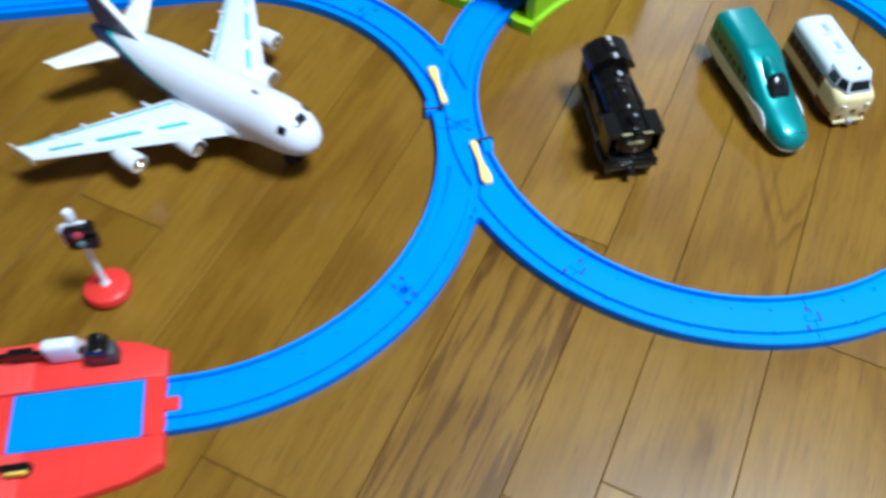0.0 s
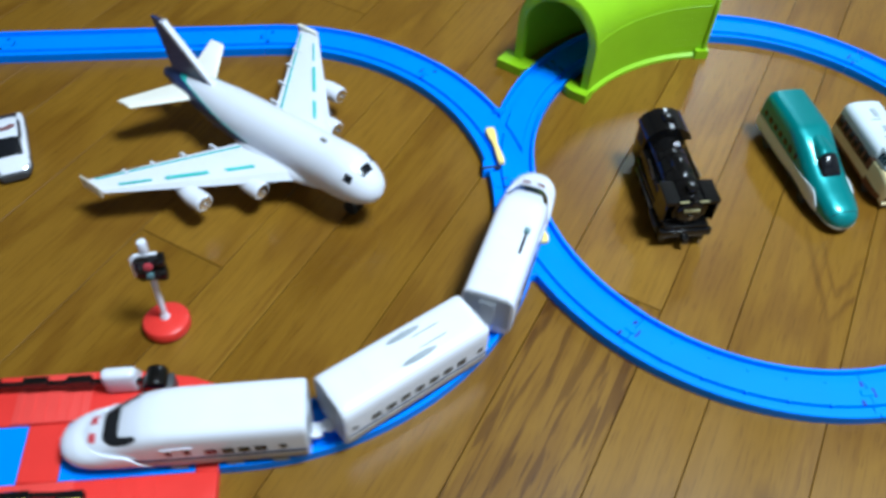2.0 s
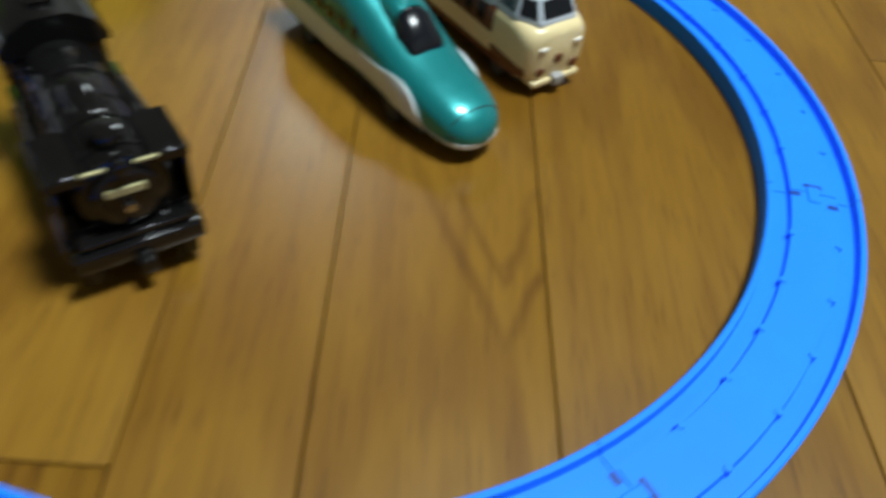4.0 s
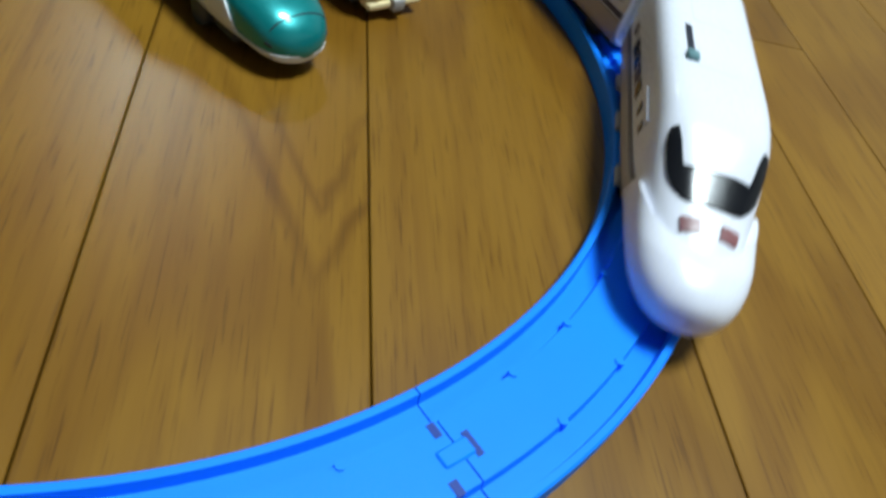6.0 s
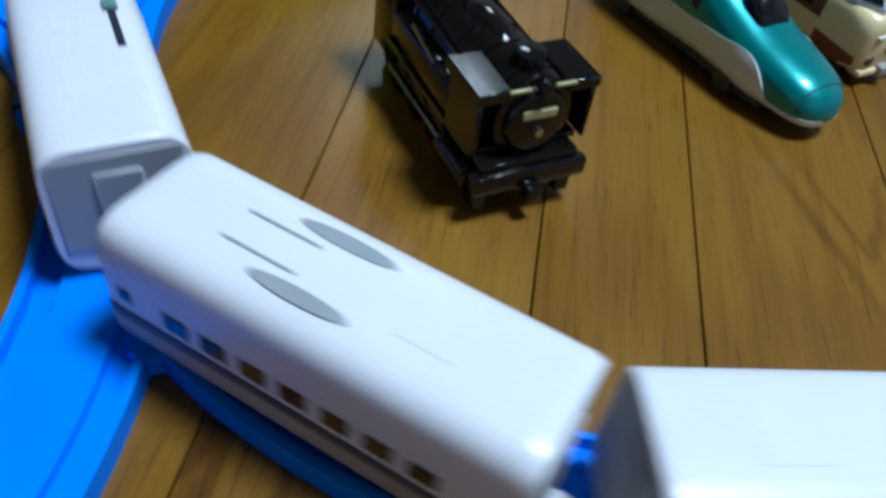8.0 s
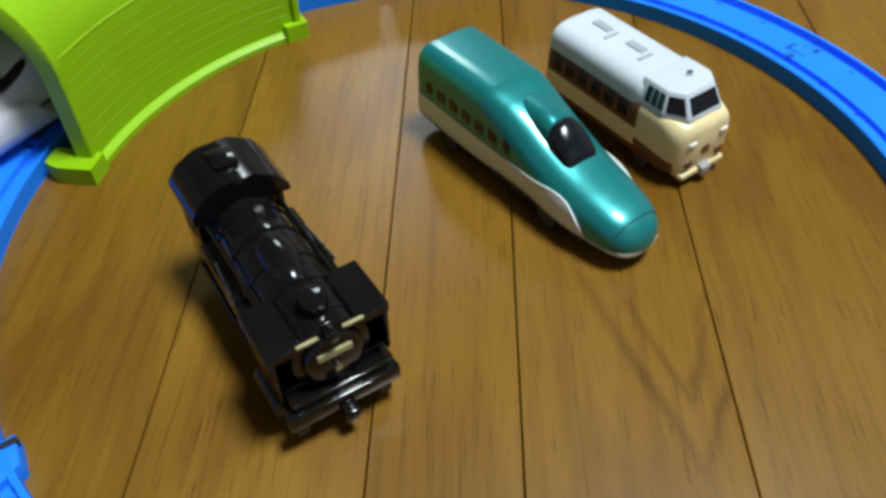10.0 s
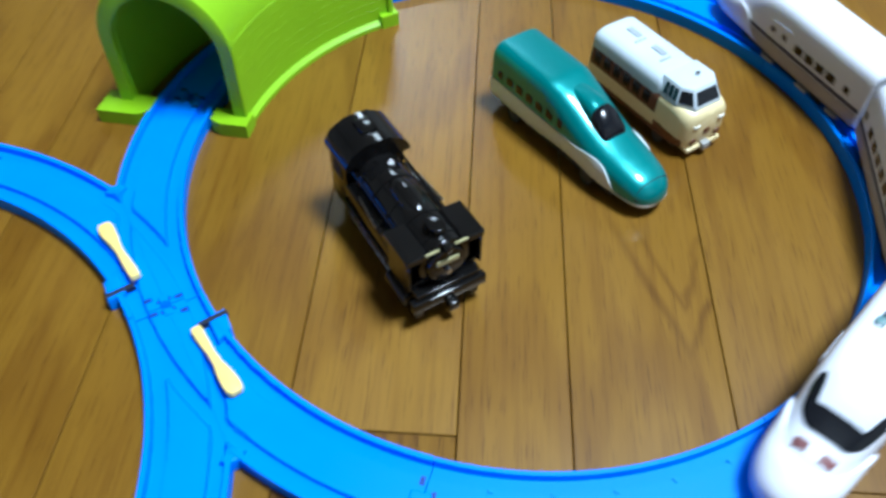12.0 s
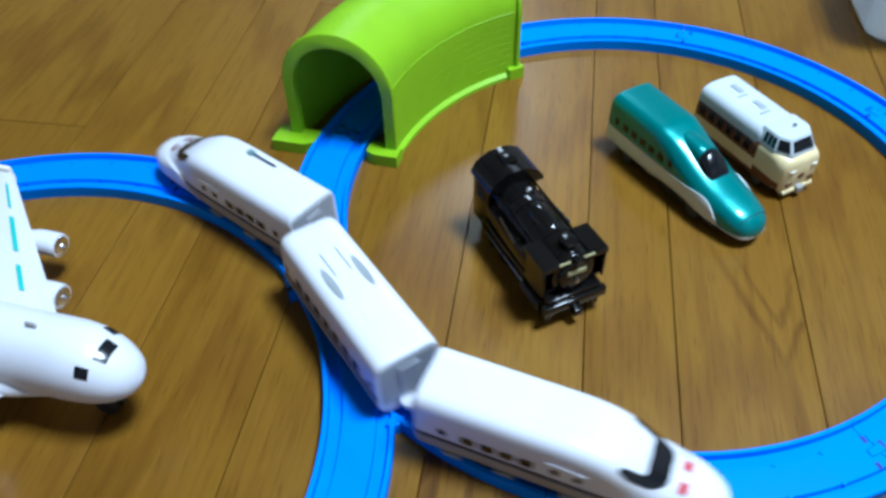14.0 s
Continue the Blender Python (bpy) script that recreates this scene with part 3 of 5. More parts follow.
# ---- the running train ----
HEAD = Hull([
    (-0.072, 0.0186, 0.0005, 0.0405, 5.2), (-0.0714, 0.0191, 0.0, 0.0414, 5.2), (0.000, 0.0191, 0.0, 0.0414, 5.2), (0.012, 0.0191, 0.0, 0.0410, 4.8), (0.022, 0.0191, 0.0, 0.0392, 4.1),
    (0.030, 0.0190, 0.0, 0.0358, 3.3), (0.038, 0.0188, 0.0, 0.0310, 3.0), (0.046, 0.0183, 0.0, 0.0270, 2.75), (0.053, 0.0177, 0.0, 0.0242, 2.6), (0.059, 0.0165, 0.0, 0.0220, 2.5), (0.064, 0.0145, 0.0003, 0.0200, 2.4),
    (0.0680, 0.0117, 0.0012, 0.0180, 2.3), (0.0706, 0.0085, 0.0028, 0.0158, 2.2), (0.0720, 0.0050, 0.0050, 0.0136, 2.0), (0.0725, 0.0018, 0.0076, 0.0114, 2.0)])
HEAD.s[:, 0] = np.where(HEAD.s[:, 0] > 0, HEAD.s[:, 0] * 1.0966, HEAD.s[:, 0])
COWL = Hull(HEAD.s.copy())
COWL.s[:, 1] *= 1.02
# the cab narrows towards the nose and sits inside the wider cowl
HEAD.s[:, 1] *= np.interp(HEAD.s[:, 0], (0.010, 0.024, 0.033, 0.042, 0.050, 0.058, 0.066), (1.0, 0.985, 0.95, 0.90, 0.85, 0.80, 0.72))
HEAD.s[:, 3] *= np.interp(HEAD.s[:, 0], (0.058, 0.066), (1.0, 0.95))
MID = Hull([(-0.0555, 0.0186, 0.0005, 0.0405, 5.2), (-0.055, 0.0191, 0.0, 0.0414, 5.2), (0.055, 0.0191, 0.0, 0.0414, 5.2), (0.0555, 0.0186, 0.0005, 0.0405, 5.2)])


def side_windows(car, hull, wins):
    for s in (1, -1):
        for x, w, z0, z1 in wins:
            a0, a1 = hull.angle(x, z0, s), hull.angle(x, z1, s)
            part("window", hull.patch(bmesh.new(), x - w / 2, x + w / 2, min(a0, a1), max(a0, a1), 0.0004, 3, 4), BLACK, car)


def stripe(car, name, hull, x0, x1, z0, z1, mat, label, out=0.0004):
    for s in (1, -1):
        bm = bmesh.new()
        xs = np.linspace(x0, x1, 24)
        vs = []
        for x in xs:
            an = [hull.angle(x, z, s) for z in np.linspace(z0, z1, 9)]
            vs.append([hull.at(x, an[0], out - 0.0012)] + [hull.at(x, a, out) for a in an] + [hull.at(x, an[-1], out - 0.0012)])
        skin(bm, vs, True, True)
        part(name, bm, mat, car, label)


def running_gear(car, xs, x0, x1):
    part("chassis", box(bmesh.new(), x0, x1, -0.0135, 0.0135, -0.0022, 0.0052, 0.001, 1), CHASSIS, car, "dark grey plastic chassis")
    for x in xs:
        for s in (-1, 1):
            part("wheel", tube(bmesh.new(), (x, s * 0.0105, 0.0006), (x, s * 0.0150, 0.0006), 0.0058, segs=18, bevel=0.0006), CHASSIS, car)


def end_face(car, x, sign):
    part("end_panel", box(bmesh.new(), min(x, x + sign * 0.0007), max(x, x + sign * 0.0007), -0.0165, 0.0165, 0.0075, 0.0380, 0.0003, 1), GREY_END, car, "grey end wall")
    part("gangway", box(bmesh.new(), min(x, x + sign * 0.0016), max(x, x + sign * 0.0016), -0.0060, 0.0060, 0.008, 0.0330, 0.0005, 1), GREY_END, car)


def coupler(car, x, sign):
    bm = bmesh.new()
    box(bm, min(x, x + sign * 0.012), max(x, x + sign * 0.012), -0.0026, 0.0026, 0.0045, 0.0070, 0.0006, 1)
    tube(bm, (x + sign * 0.0125, 0, 0.0042), (x + sign * 0.0125, 0, 0.0078), 0.0046, segs=16, bevel=0.0006)
    part("coupler", bm, WHITE, car, "white plastic coupling hook")


def end_car(name, label, motor_switch):
    car = thing(name, label, "toy train", "cars of the running train")
    part("body", HEAD.body(bmesh.new(), -0.072, 0.0795, 130, 64), WHITE, car)
    # skirt and stripes
    stripe(car, "skirt", HEAD, -0.0705, 0.054, 0.0006, 0.0126, SKIRT, "beige grey skirt")
    stripe(car, "stripe", HEAD, -0.0710, 0.036, 0.0136, 0.0158, NAVY_STRIPE, "dark blue stripe")
    wins = [(-0.057, 0.0042, 0.0195, 0.0235)] + [(-0.0435 + 0.0098 * k, 0.0072, 0.0184, 0.0236) for k in range(4)] + [(0.000, 0.0038, 0.0200, 0.0238), (0.011, 0.0034, 0.0200, 0.0236)]
    side_windows(car, HEAD, wins)
    # the windscreen: a bent band with two arms that run back
    up = math.pi / 2
    bm = bmesh.new()
    rows = []
    for v in np.linspace(-1, 1, 41):
        u = abs(v)
        front = 0.0500 - 0.0100 * max(0.0, (u - 0.25) / 0.75) ** 2.4 - 0.006 * max(0.0, (u - 0.88) / 0.12) ** 2
        arm = min(1.0, max(0.0, (u - 0.52) / 0.14))
        back = 0.0392 - 0.0118 * arm * arm * (3 - 2 * arm) + 0.0055 * max(0.0, (u - 0.84) / 0.16) ** 2
        a = up + v * 0.88
        rows.append([HEAD.at(x, a, o) for x, o in [(front, -0.0008)] + [(front + (back - front) * k, 0.0006) for k in np.linspace(0.02, 0.98, 7)] + [(back, -0.0008)]])
    skin(bm, rows, True, True)
    part("windscreen", bm, BLACK, car, "black wrap-round windscreen")
    for s in (-1, 1):
        part("tail_lamp", HEAD.patch(bmesh.new(), 0.0545, 0.0588, up + s * 0.13, up + s * 0.52, 0.0007, 4, 6), RED_LAMP if not motor_switch else DULL_LAMP, car, "small dull red lamp")
    an = np.linspace(0, 2 * math.pi, 56, endpoint=False)
    away = [abs((u - up + math.pi) % (2 * math.pi) - math.pi) for u in an]
    starts = [float(np.interp(w, (0.0, 0.6, 1.0, 1.35, 1.57, 2.2), (0.0625, 0.0590, 0.0520, 0.0420, 0.0340, 0.0230))) for w in away]
    proud = [float(np.interp(w, (0.0, 0.7, 1.2, 1.5), (-0.0009, -0.0007, -0.0002, 0.0003))) for w in away]
    rows = [[COWL.at(x0 + 0.0006, u, -0.0030) for x0, u in zip(starts, an)]]
    rows += [[COWL.at(x0 + (0.0795 - x0) * k, u, p + (0.0003 - p) * min(1.0, k * 2.5)) for x0, u, p in zip(starts, an, proud)] for k in np.linspace(0, 1, 34) ** 0.8]
    part("nose_cowl", skin(bmesh.new(), rows), WHITE, car, "white nose cowl round the cab front")
    for s in (-1, 1):
        part("door_ledge", HEAD.patch(bmesh.new(), -0.004, 0.0150, *sorted((HEAD.angle(0.0, 0.0262, s), HEAD.angle(0.0, 0.0282, s))), 0.0007, 6, 3), WHITE, car)
        for x in (-0.058, -0.030, 0.004):
            part("side_step", box(bmesh.new(), x, x + 0.010, s * 0.0165 - 0.0016, s * 0.0165 + 0.0016, -0.0016, 0.0008, 0.0004, 1), GREY_END, car)
    if motor_switch:
        # a dark block stands in for the shade in the switch's slot
        part("switch_slot", box(bmesh.new(), -0.030, -0.006, -0.0098 - 0.0011, -0.0098 + 0.0011, 0.0400, 0.04170), SLOT, car, "slot of the switch, its shade a dark block")
        part("switch_knob", box(bmesh.new(), -0.0105, -0.0055, -0.0120, -0.0076, 0.0405, 0.0432, 0.0009), TEAL_KNOB, car, "grey-green sliding switch")
    for x in (-0.052, -0.020):
        part("roof_hatch", box(bmesh.new(), x, x + 0.016, -0.0075, 0.0075, 0.0405, 0.04146, 0.00004, 1), WHITE, car)
    end_face(car, -0.0718, -1)
    running_gear(car, (-0.036, 0.012), -0.066, 0.040)
    coupler(car, -0.071, -1)
    return car


def middle_car():
    car = thing("middle_train_car", "white toy bullet train middle car between the end cars", "toy train", "cars of the running train")
    part("body", MID.body(bmesh.new(), -0.0555, 0.0555, 40, 64), WHITE, car)
    stripe(car, "skirt", MID, -0.0545, 0.0545, 0.0006, 0.0126, SKIRT, "beige grey skirt")
    stripe(car, "stripe", MID, -0.0545, 0.0545, 0.0136, 0.0158, NAVY_STRIPE, "dark blue stripe")
    side_windows(car, MID, [(-0.049, 0.0036, 0.0198, 0.0234)] + [(-0.0333 + 0.0111 * k, 0.0072, 0.0184, 0.0236) for k in range(7)] + [(0.049, 0.0036, 0.0198, 0.0234)])
    for s in (-1, 1):
        bm = bmesh.new()
        prism(bm, [(0.006 + 0.013 * math.cos(u), s * 0.0095 + 0.0021 * math.sin(u)) for u in np.linspace(0, 2 * math.pi, 24, endpoint=False)], 0.040, 0.04175, 0.0002)
        part("roof_marking", bm, ROOF_MARK, car, "grey oval roof marking")
        bm = bmesh.new()
        box(bm, 0.010, 0.030, s * 0.0048 - 0.0004, s * 0.0048 + 0.0004, 0.040, 0.0417)
        part("roof_line", bm, ROOF_MARK, car)
    part("roof_panel", box(bmesh.new(), -0.030, -0.016, -0.006, 0.006, 0.0405, 0.04155, 0.00005, 1), WHITE, car)
    end_face(car, 0.0553, 1)
    end_face(car, -0.0553, -1)
    running_gear(car, (-0.036, 0.036), -0.051, 0.051)
    coupler(car, 0.055, 1)
    coupler(car, -0.055, -1)
    return car


# way along the line of the rear of the leading car, in metres; 0 is the middle of the crossing switch
WAY = ((0.0, -0.668), (0.5, -0.534), (1.0, -0.402), (1.5, -0.278), (2.0, -0.152), (2.5, -0.026), (3.0, 0.096), (3.5, 0.211), (4.5, 0.437), (5.5, 0.665), (6.3, 0.866), (6.5, 0.911), (6.8, 0.9855), (7.0, 1.040), (7.2, 1.0886), (8.0, 1.281), (9.3, 1.592), (10.0, 1.762), (11.0, 2.000), (12.0, 2.237), (12.5, 2.3567), (13.0, 2.478), (13.5, 2.600), (14.0, 2.727))
LAP = 2 * math.pi * R


def line_point(s):
    """The middle of the track at s: lower left straight, switch, twice round the right loop, upper left turn."""
    if s < -R * math.pi / 2:
        return Vector((-R + (s + R * math.pi / 2), -R, 0))
    if s < 0:
        return Vector((-R + R * math.cos(s / R), R * math.sin(s / R), 0))
    if s < 2 * LAP:
        a = math.pi - s / R
        return Vector((R + R * math.cos(a), R * math.sin(a), 0))
    a = (s - 2 * LAP) / R
    return Vector((-R + R * math.cos(a), R * math.sin(a), 0))


def car_rows(middle, half, turned, back=0.0):
    """Poses of a car whose middle lies that far ahead of the leading car's rear, on bogies half apart from a point set back from it."""
    rows = []
    for i in range(71):
        t = i * 0.2
        s = float(np.interp(t, [w[0] for w in WAY], [w[1] for w in WAY])) + middle
        s += back if turned else -back
        a, b = line_point(s + half), line_point(s - half)
        d = (b - a) if turned else (a - b)
        c = (a + b) / 2 + d.normalized() * back
        rows.append((t, pose(c.x, c.y, 0.0104, 0, 0, math.degrees(math.atan2(d.y, d.x)))))
    return rows


# ---- the things that stand still ----
def between(back, front, z=0.0):
    """A pose with +x from back to front, in the middle of the two."""
    d = Vector(front) - Vector(back)
    return pose((back[0] + front[0]) / 2, (back[1] + front[1]) / 2, z, 0, 0, math.degrees(math.atan2(d.y, d.x)))


def wheels(car, xs, r=0.0062, y=0.0125):
    for x in xs:
        for s in (-1, 1):
            part("wheel", tube(bmesh.new(), (x, s * y, r), (x, s * (y + 0.004), r), r, segs=18, bevel=0.0006), CHASSIS, car)


def green_train():
    h = Hull([(-0.070, 0.0172, 0.006, 0.0455, 5.0), (-0.0695, 0.0178, 0.0052, 0.0462, 5.0), (-0.022, 0.0180, 0.0052, 0.0462, 4.6), (-0.010, 0.0180, 0.0052, 0.0440, 3.6), (0.004, 0.0179, 0.005, 0.0392, 2.9), (0.018, 0.0177, 0.0048, 0.0338, 2.7),
              (0.034, 0.0171, 0.0046, 0.0290, 2.6), (0.048, 0.0160, 0.0044, 0.0262, 2.5), (0.0590, 0.0142, 0.0044, 0.0236, 2.4), (0.0650, 0.0116, 0.0048, 0.0208, 2.3), (0.0690, 0.0076, 0.0064, 0.0174, 2.2), (0.0708, 0.0026, 0.0096, 0.0132, 2.0)])
    car = thing("green_bullet_train", "metallic green and white toy bullet train car on the floor", "toy train", at=between((0.2484, 0.0638), (0.2600, -0.0680)) @ Matrix.Diagonal((0.934, 1.02, 1, 1)))
    part("body", h.body(bmesh.new(), -0.070, 0.0708, 120, 64), EMERALD, car, "metallic green upper shell")

    def lower(name, x0, x1, za, zb, mat, label):
        stripe(car, name, h, x0, x1, za, zb, mat, label, 0.0005)

    lower("lower_panel", -0.0695, 0.018, 0.0054, 0.0225, PEARL, "pearl white lower side")
    for s in (1, -1):
        # the white cheek that narrows towards the nose
        rows = []
        for x in np.linspace(0.0176, 0.0500, 22):
            f = (x - 0.0176) / 0.0324
            zt = 0.0225 + 0.0014 * math.sin(f * 2.6) - 0.0130 * f ** 4
            an = [h.angle(x, z, s) for z in np.linspace(0.0054, zt, 9)]
            puff = 0.0005 + 0.0007 * math.sin(f * math.pi)
            rows.append([h.at(x, an[0], -0.0007)] + [h.at(x, v, puff) for v in an] + [h.at(x, an[-1], -0.0007)])
        part("white_cheek", skin(bmesh.new(), rows), PEARL, car, "white cheek beside the nose")
        part("chin", skin(bmesh.new(), [[h.at(x, h.angle(x, z, s), o) for z, o in ((0.0052, -0.0006), (0.0054, 0.0005), (0.0072, 0.0006), (0.0092, 0.0006), (0.0102, 0.0005), (0.0105, -0.0006))] for x in np.linspace(0.046, 0.0705, 20)]), PEARL, car)
        for x, w in [(-0.060, 0.004)] + [(-0.050 + 0.0098 * k, 0.0060) for k in range(5)] + [(-0.001, 0.004)]:
            a = sorted((h.angle(x, 0.0262, s), h.angle(x, 0.0312, s)))
            part("window", h.patch(bmesh.new(), x - w / 2, x + w / 2, a[0], a[1], 0.0004, 3, 4), BLACK, car)
        part("cheek_line", h.patch(bmesh.new(), 0.063, 0.0655, *sorted((h.angle(0.064, 0.0128, s), h.angle(0.064, 0.0136, s))), 0.0003, 4, 3), SLOT, car)
    up = math.pi / 2
    hood = bmesh.new()
    skin(hood, [[(x, w * math.cos(u), h.at(x, up)[2] - 0.004 + (0.004 + rise) * math.sin(u) ** 0.42) for u in np.linspace(0, math.pi, 13)] for x, w, rise in ((-0.009, 0.0050, 0.0003), (-0.006, 0.0062, 0.0012), (0.000, 0.0070, 0.0036), (0.006, 0.0076, 0.0060), (0.0125, 0.0080, 0.0080), (0.0132, 0.0077, 0.0076))])
    part("cab_hood", hood, EMERALD, car, "green hood over the cab")
    bm = bmesh.new()
    skin(bm, [[(x, w * math.cos(u), z0 + (z1 - z0) * math.sin(u) ** 0.45) for u in np.linspace(0, math.pi, 13)] for x, w, z0, z1 in ((0.0100, 0.0074, 0.030, 0.0418), (0.0134, 0.0080, 0.030, 0.0430), (0.0175, 0.0088, 0.029, 0.0424), (0.0262, 0.0088, 0.027, 0.0358), (0.0290, 0.0080, 0.026, 0.0310))])
    part("cab_window", bm, BLACK, car, "glossy black cab window")
    part("nose_line", h.patch(bmesh.new(), 0.0630, 0.0634, 0.5, math.pi - 0.5, 0.0002, 3, 14), SLOT, car)
    part("end_panel", box(bmesh.new(), -0.0708, -0.0698, -0.015, 0.015, 0.008, 0.042, 0.0003, 1), GREY, car)
    part("chassis", box(bmesh.new(), -0.064, 0.046, -0.0135, 0.0135, 0.0025, 0.0085, 0.001, 1), CHASSIS, car)
    wheels(car, (-0.046, 0.026), 0.0055)


def cream_train():
    h = Hull([(-0.0525, 0.0168, 0.006, 0.0415, 4.6), (-0.052, 0.0174, 0.0055, 0.0422, 4.6), (0.0500, 0.0174, 0.0055, 0.0422, 4.6), (0.0505, 0.0170, 0.006, 0.0416, 4.6)])
    car = thing("limited_express_train", "cream and maroon toy express train car with grey roof", "toy train", at=between((0.3139, 0.0484), (0.3185, -0.0416)) @ Matrix.Diagonal((0.85, 1.03, 1, 1)))
    low = Hull([(-0.0525, 0.0168, 0.005, 0.0330, 6), (-0.052, 0.0174, 0.0045, 0.0335, 6), (0.034, 0.0174, 0.0045, 0.0335, 6), (0.042, 0.0172, 0.0045, 0.0328, 4.5), (0.0480, 0.0158, 0.0048, 0.0318, 3.6), (0.0505, 0.0135, 0.0052, 0.0305, 3.2), (0.0512, 0.0115, 0.0065, 0.0290, 3.0)])
    part("body", low.body(bmesh.new(), -0.0525, 0.0512, 60, 56), CREAM, car, "cream painted body")
    rf = Hull([(-0.0525, 0.0160, 0.020, 0.0420, 3.6), (-0.051, 0.0168, 0.020, 0.0428, 3.6), (0.014, 0.0168, 0.020, 0.0428, 3.6), (0.0175, 0.0160, 0.020, 0.0420, 3.6), (0.0190, 0.0145, 0.020, 0.0400, 3.6)])
    part("roof", rf.body(bmesh.new(), -0.0525, 0.0190, 60, 56), ROOF_GREY, car, "pale grey rounded roof")
    for s in (1, -1):
        a = sorted((low.angle(0, 0.0200, s), low.angle(0, 0.0318, s)))
        part("window_band", low.patch(bmesh.new(), -0.0505, 0.020, a[0], a[1], 0.0004, 4, 4), MAROON, car, "maroon window band")
        a = sorted((low.angle(0, 0.0065, s), low.angle(0, 0.0105, s)))
        part("lower_band", low.patch(bmesh.new(), -0.0505, 0.040, a[0], a[1], 0.0004, 8, 3), MAROON, car)
        rows = []
        for x in np.linspace(0.0205, 0.0475, 12):
            f = (x - 0.0205) / 0.0270
            a0, a1 = low.angle(x, 0.0068 + 0.0025 * f, s), low.angle(x, 0.0150 - 0.0015 * f, s)
            rows.append([low.at(x, a0, -0.0006), low.at(x, a0, 0.0005), low.at(x, a1, 0.0005), low.at(x, a1, -0.0006)])
        part("side_whisker", skin(bmesh.new(), rows), MAROON, car, "maroon flash that narrows to the nose")
        for x in [-0.043 + 0.0105 * k for k in range(6)]:
            a = sorted((low.angle(x, 0.0225, s), low.angle(x, 0.0298, s)))
            part("window", low.patch(bmesh.new(), x - 0.0032, x + 0.0032, a[0], a[1], 0.0008, 3, 4), BLACK, car)
        part("head_lamp", tube(bmesh.new(), (0.0485, s * 0.0095, 0.0120), (0.0520, s * 0.0095, 0.0120), 0.0024, segs=14, bevel=0.0005), MAROON, car)
        part("marker_lamp", box(bmesh.new(), 0.0480, 0.0522, s * 0.0095 - 0.0024, s * 0.0095 + 0.0024, 0.0225, 0.0245, 0.0006, 1), WHITE_WARM, car)
    for x in (-0.040, -0.014):
        part("roof_cooler", box(bmesh.new(), x, x + 0.0125, -0.0010, 0.0036, 0.042, 0.0435, 0.0004, 1), ROOF_UNIT, car, "grey embossed roof unit")
        part("roof_hook", box(bmesh.new(), x + 0.0150, x + 0.0172, -0.0058, 0.0030, 0.042, 0.0434, 0.0004, 1), ROOF_UNIT, car)
    # the raised cab: six sloping sides with panes let into them
    low_line = [(0.0150, -0.0158), (0.0340, -0.0158), (0.0462, -0.0098), (0.0462, 0.0098), (0.0340, 0.0158), (0.0150, 0.0158)]
    top_line = [(0.0150, -0.0128), (0.0318, -0.0128), (0.0392, -0.0082), (0.0392, 0.0082), (0.0318, 0.0128), (0.0150, 0.0128)]
    bm = skin(bmesh.new(), [[(x, y, z) for x, y in line] for line, z in ((low_line, 0.0300), (low_line, 0.0338), (top_line, 0.0436))])
    bmesh.ops.bevel(bm, geom=bm.edges[:], offset=0.0006, segments=2, affect="EDGES", profile=0.5)
    part("cab_top", bm, ROOF_GREY, car, "pale grey raised cab")

    def pane(name, k, u0, u1):
        (x0, y0), (x1, y1), (x2, y2), (x3, y3) = low_line[k], low_line[k + 1], top_line[k + 1], top_line[k]
        mid = Vector((0.025, 0, 0.036))

        def point(u, v):
            a, b = Vector((x0 + (x1 - x0) * u, y0 + (y1 - y0) * u, 0.0338)), Vector((x3 + (x2 - x3) * u, y3 + (y2 - y3) * u, 0.0436))
            return a + (b - a) * v

        n = (point(1, 0) - point(0, 0)).cross(point(0, 1) - point(0, 0)).normalized()
        n = n if n.dot(point(0.5, 0.5) - mid) > 0 else -n
        loop = [point(u0, 0.10), point(u1, 0.10), point(u1, 0.80), point(u0, 0.80)]
        part(name, skin(bmesh.new(), [[p + n * o for p in loop] for o in (-0.0006, 0.0003)]), BLACK, car)

    for k in (0, 4):
        for u in (0.30, 0.54, 0.78) if k == 0 else (0.02, 0.26, 0.50):
            pane("cab_side_window", k, u, u + 0.19)
    pane("front_corner_window", 1, 0.12, 0.88)
    pane("front_corner_window", 3, 0.12, 0.88)
    pane("front_window", 2, 0.06, 0.94)
    part("bumper", box(bmesh.new(), 0.0440, 0.0530, -0.0135, 0.0135, 0.0045, 0.0080, 0.0016), CREAM, car)
    part("front_coupler", box(bmesh.new(), 0.050, 0.0555, -0.0030, 0.0030, 0.0040, 0.0095, 0.0010), GREY, car)
    part("door_mark", box(bmesh.new(), 0.0500, 0.0518, -0.0025, 0.0025, 0.0145, 0.0190, 0.0006, 1), MAROON, car)
    part("roof_knob", tube(bmesh.new(), (0.028, 0.003, 0.0430), (0.028, 0.003, 0.0452), 0.0016, segs=10), STEEL, car)
    part("chassis", box(bmesh.new(), -0.047, 0.040, -0.0135, 0.0135, 0.0020, 0.0060, 0.001, 1), CHASSIS, car)
    wheels(car, (-0.034, 0.026), 0.0055)


